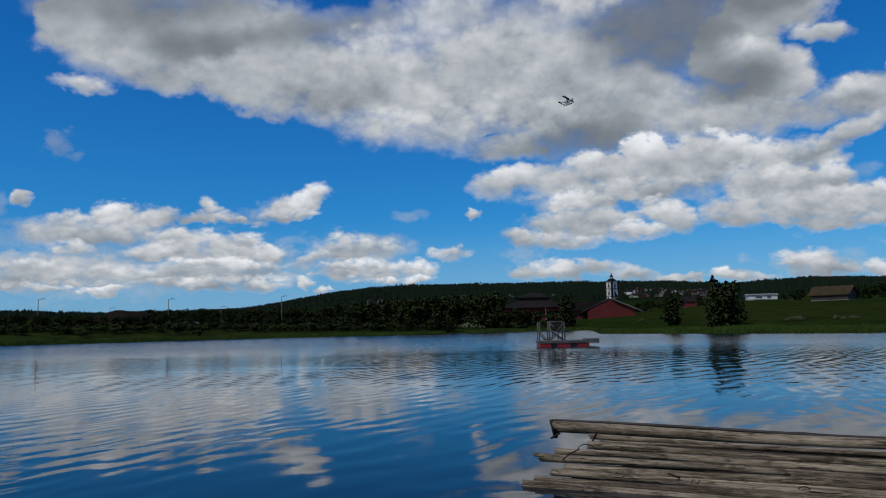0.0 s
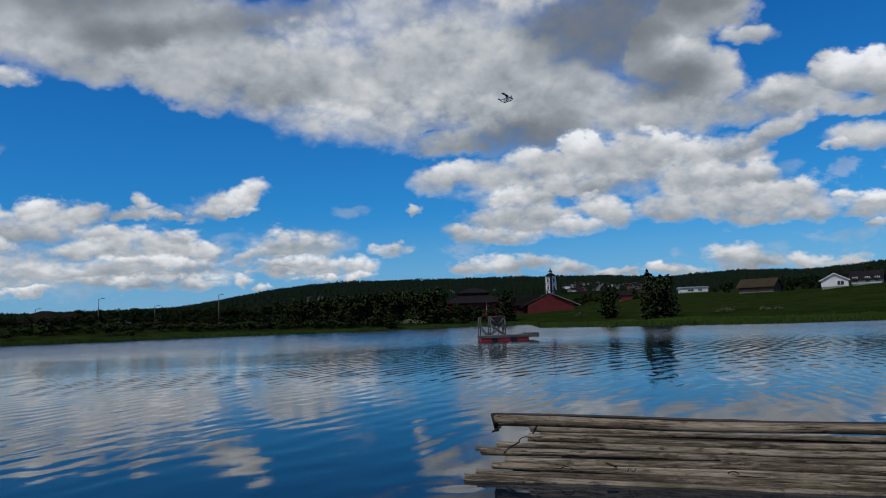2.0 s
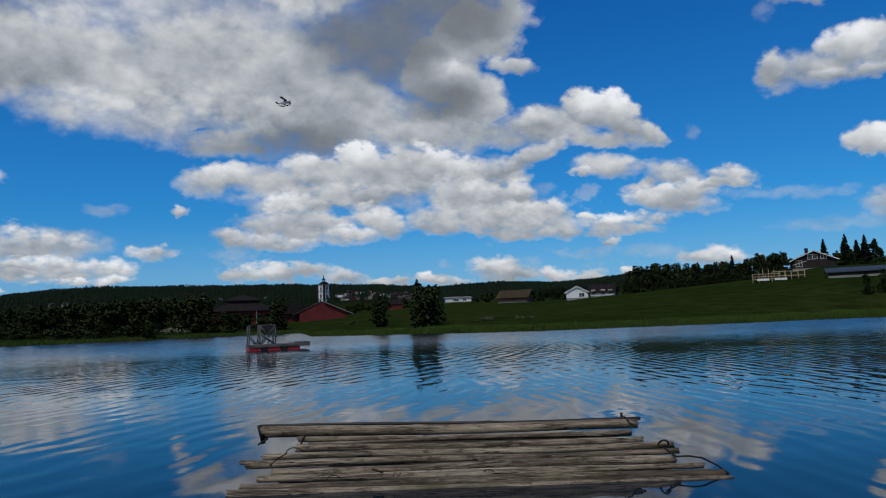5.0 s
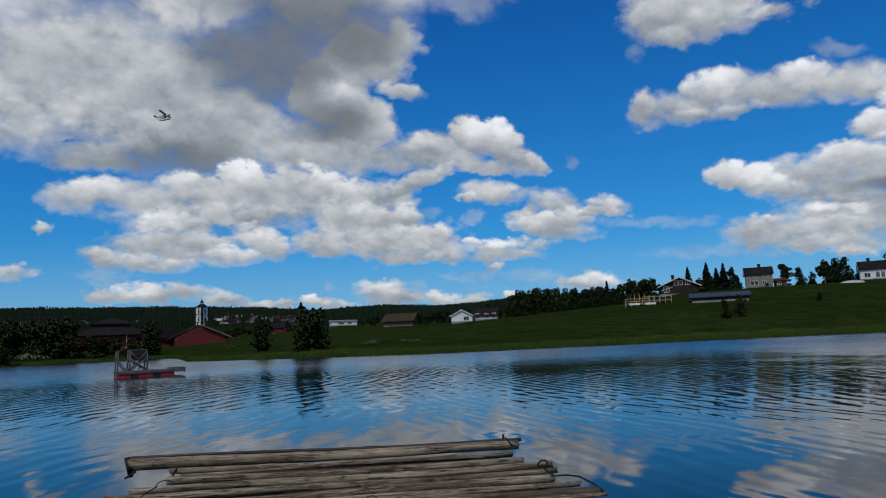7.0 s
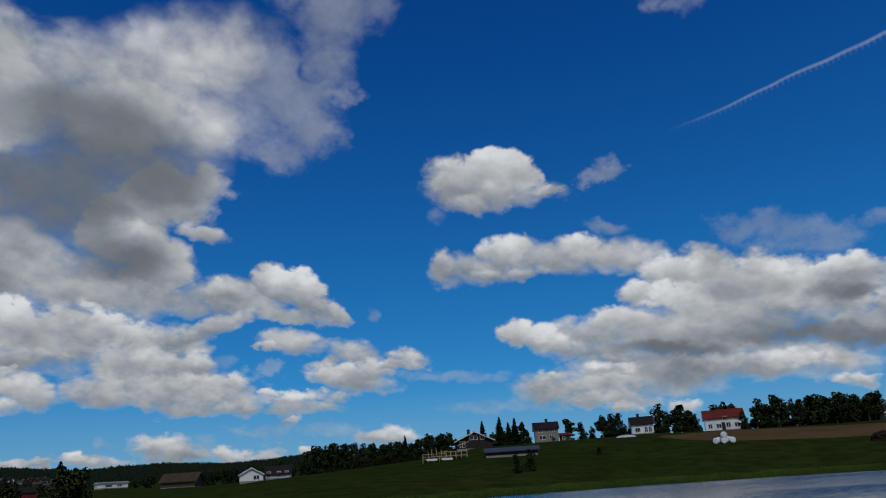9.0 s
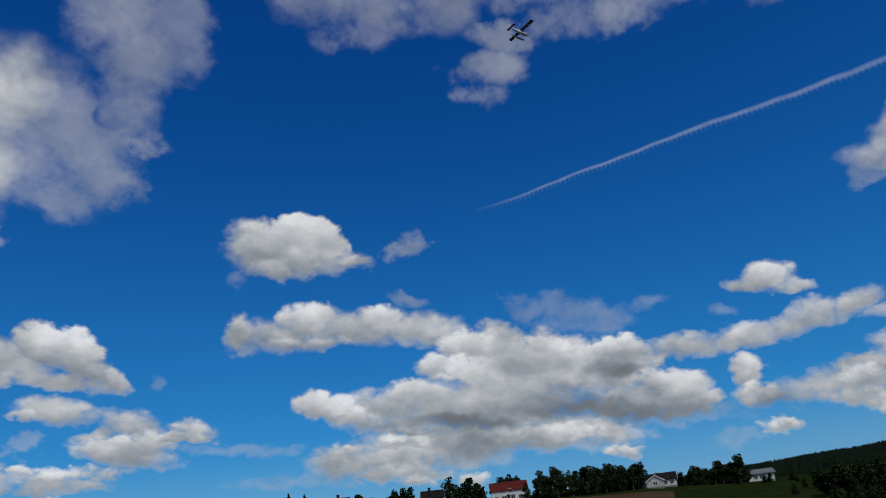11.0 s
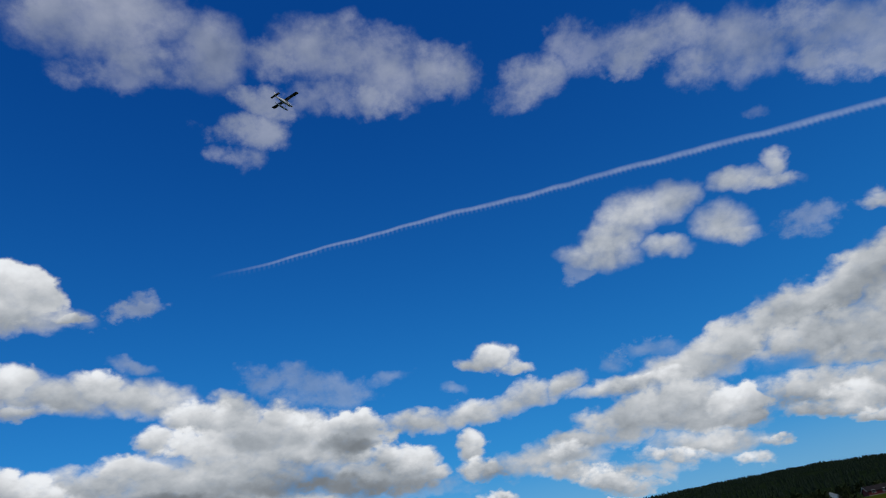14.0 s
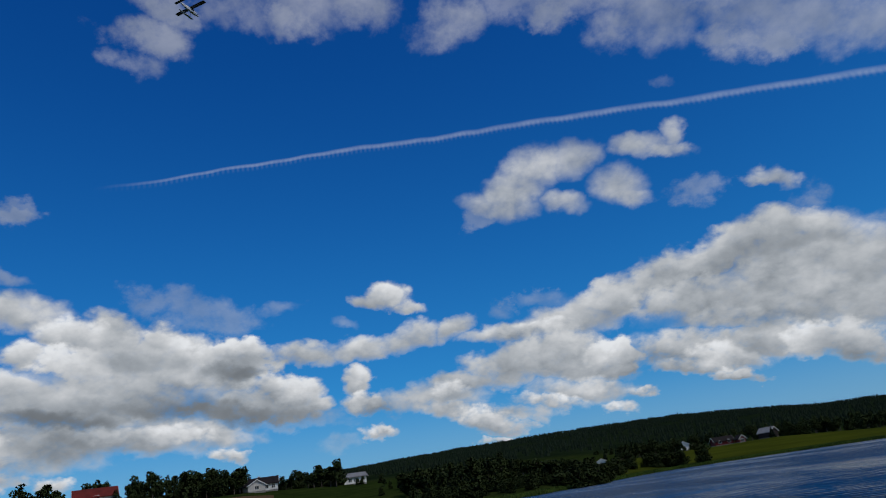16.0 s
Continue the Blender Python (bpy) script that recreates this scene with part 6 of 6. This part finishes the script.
soil = material("bare_soil", (0.115, 0.073, 0.038), (0.078, 0.05, 0.026), 0.95, 0.06, 25, 0.05, spec=0.0)
# yellowish grass, its tone raised to paint in sun through a cloud gap
hay = material("sunlit_tone_meadow", (0.062, 0.074, 0.008), (0.036, 0.047, 0.006), 0.95, 0.05, 20, 0.05, spec=0.0)
field_patch("field_brown", "bare brown field on the slope below the farmhouse", soil, 65.2, 82.0,
            lambda a: float(np.interp(a, [65, 67, 70, 80, 82], [210, 198, 190, 195, 197])), lambda a: float(np.interp(a, [65, 67, 70, 80, 82], [213, 212, 212, 224, 226])))
bank = material("bank_grass", (0.05, 0.084, 0.012), (0.03, 0.052, 0.009), 1.0, 0.12, 14, 0.05, spec=0.0)
field_patch("bank_grass", "brighter green grass strip along the water's edge", bank, -37, 130,
            lambda a: at_az(SHORE, a) + 0.6, lambda a: at_az(SHORE, a) + 6.5 + 2.5 * noise.noise(Vector((a * 0.6, 0, 0))), 0.05, 330, 6)
field_patch("field_yellow", "yellow-green meadow on the far shore with sunlight put into its tone", hay, 107.0, 131,
            lambda a: at_az(SHORE, a) + 9, lambda a: at_az(ROW, a) - 4)
p = ground_at(79.7, 186)
bm = bmesh.new()
bmesh.ops.create_icosphere(bm, subdivisions=4, radius=1.0)
for v in bm.verts:
    v.co *= 1 + 0.25 * noise.noise(v.co * 2.2) + 0.08 * noise.noise(v.co * 7)
    v.co = Vector((v.co.x * 3.4, v.co.y * 2.4, v.co.z * 1.7))
heap = new("earth_heap", mesh_of("earth_heap", bm, M["rock"]))
heap.matrix_basis = Matrix.Translation(p)
tagged(heap, "overgrown dark earth heap on the slope", "earth heap")

spoil = heap.copy()
scene.collection.objects.link(spoil)
spoil.matrix_basis = Matrix.Translation(ground_at(-24.4, 178)) @ Matrix.Rotation(radians(24.4), 4, "Z") @ Matrix.Diagonal((2.6, 1.6, 1.75, 1))
tagged(spoil, "long dark heap of spoil behind the hedge", "earth heap")


def parked_car(m):
    """A small white car that stands behind the hedge."""
    car = thing("car", "small white car parked behind the shore hedge", "car", m)
    bm = bmesh.new()
    prism(bm, [(-2.0, 0.35), (2.0, 0.35), (2.05, 0.8), (1.2, 0.92), (0.55, 1.42), (-1.2, 1.45), (-1.95, 0.95)], -0.8, 0.8)
    bmesh.ops.bevel(bm, geom=bm.edges[:], offset=0.07, segments=2, affect="EDGES")
    part("body", bm, M["white"], car)
    for s in (-1, 1):
        bm = bmesh.new()
        prism(bm, [(-1.3, 0.97), (0.95, 0.97), (0.5, 1.34), (-1.1, 1.36)], s * 0.81 - 0.01, s * 0.81 + 0.01)
        part("side_window", bm, M["glass"], car)
        for x in (-1.25, 1.25):
            bm = bmesh.new()
            rod(bm, (x, s * 0.66, 0.32), (x, s * 0.84, 0.32), 0.32, sides=16)
            part("wheel", bm, M["black"], car)


parked_car(Matrix.Translation(ground_at(-19.9, 168)) @ Matrix.Rotation(radians(19.9), 4, "Z"))

# ---------------------------------------------------------------- floatplanes


def floatplane(m):
    """A high-wing single-engined aircraft on two floats, nose towards +x."""
    pl = thing("floatplane", "white high-wing floatplane with dark wings in flight", "aircraft", m, "floatplanes in the air")
    bm = bmesh.new()
    stations = [(4.6, 0.28, 0.3, 0.0), (4.2, 0.55, 0.6, 0.0), (3.0, 0.68, 0.75, 0.05), (1.2, 0.7, 0.95, 0.15), (-0.6, 0.6, 0.8, 0.1), (-2.6, 0.35, 0.5, 0.15), (-4.7, 0.12, 0.25, 0.3)]
    rings = []
    for x, w, h, z in stations:
        rings.append([bm.verts.new((x, w * math.copysign(abs(math.cos(k * math.tau / 14)) ** 0.7, math.cos(k * math.tau / 14)), z + h * math.sin(k * math.tau / 14))) for k in range(14)])
    for a, b in zip(rings, rings[1:]):
        for k in range(14):
            bm.faces.new((a[k], a[(k + 1) % 14], b[(k + 1) % 14], b[k])).smooth = True
    bm.faces.new(rings[0]), bm.faces.new(rings[-1][::-1])
    part("fuselage", bm, M["planebody"], pl)

    def slab(name, pts, y0, y1, mat, label=""):
        bm = bmesh.new()
        prism(bm, pts, y0, y1)
        bmesh.ops.bevel(bm, geom=[e for e in bm.edges], offset=0.03, segments=1, affect="EDGES")
        part(name, bm, mat, pl, label)
    foil = [(2.3, 1.12), (2.05, 1.24), (1.3, 1.28), (0.55, 1.14), (0.55, 1.1), (1.5, 1.02), (2.1, 1.05)]
    slab("wing", foil, -7.3, -0.1, M["planedark"], "dark wing"), slab("wing", foil, 0.1, 7.3, M["planedark"], "dark wing")
    slab("tailplane", [(-3.9, 0.45), (-4.2, 0.52), (-5.1, 0.47), (-4.2, 0.4)], -2.4, 2.4, M["planedark"])
    slab("fin", [(-3.6, 0.5), (-4.4, 2.0), (-5.1, 2.0), (-5.2, 0.3)], -0.06, 0.06, M["planebody"])
    for s in (-1, 1):
        bm = bmesh.new()
        rings = []
        for x, w, h, z in ((4.4, 0.1, 0.1, -1.75), (3.6, 0.35, 0.3, -1.9), (1.5, 0.42, 0.42, -1.95), (-1.0, 0.4, 0.38, -1.95), (-3.4, 0.12, 0.15, -1.75)):
            rings.append([bm.verts.new((x, s * 1.5 + w * math.cos(k * math.tau / 10), z + h * math.sin(k * math.tau / 10))) for k in range(10)])
        for a, b in zip(rings, rings[1:]):
            for k in range(10):
                bm.faces.new((a[k], a[(k + 1) % 10], b[(k + 1) % 10], b[k])).smooth = True
        bm.faces.new(rings[0]), bm.faces.new(rings[-1][::-1])
        part("float", bm, M["planebody"], pl)
        for x in (2.4, -0.6):
            bm = bmesh.new()
            rod(bm, (x, s * 1.5, -1.65), (x - 0.1, s * 0.5, -0.4), 0.06)
            part("float_strut", bm, M["steel"], pl)
        bm = bmesh.new()
        rod(bm, (1.2, s * 0.55, -0.4), (1.4, s * 3.6, 1.08), 0.06)
        part("wing_strut", bm, M["steel"], pl)
    bm = bmesh.new()
    rod(bm, (4.6, 0, 0), (5.0, 0, 0), 0.2, 0.03, 10)
    box(bm, 4.72, 4.76, -1.25, 1.25, -0.09, 0.09)
    part("propeller", bm, M["planedark"], pl)
    bm = bmesh.new()
    for s in (-1, 1):
        box(bm, 0.4, 2.6, s * 0.7 - 0.02, s * 0.7 + 0.02, 0.35, 0.85)
    part("cabin_window", bm, M["glass"], pl)


def aloft(az, el, d, head, pitch, bank):
    p = bearing(az, el) * d
    return pose(p.x, p.y, p.z + 1.8, 0, 0, 90 - az + head) @ pose(0, 0, 0, bank, -pitch, 0)


floatplane(aloft(10.5, 17.6, 470, -115, 7, 0))
floatplane(aloft(77.0, 39.0, 315, -42, 0, 0))
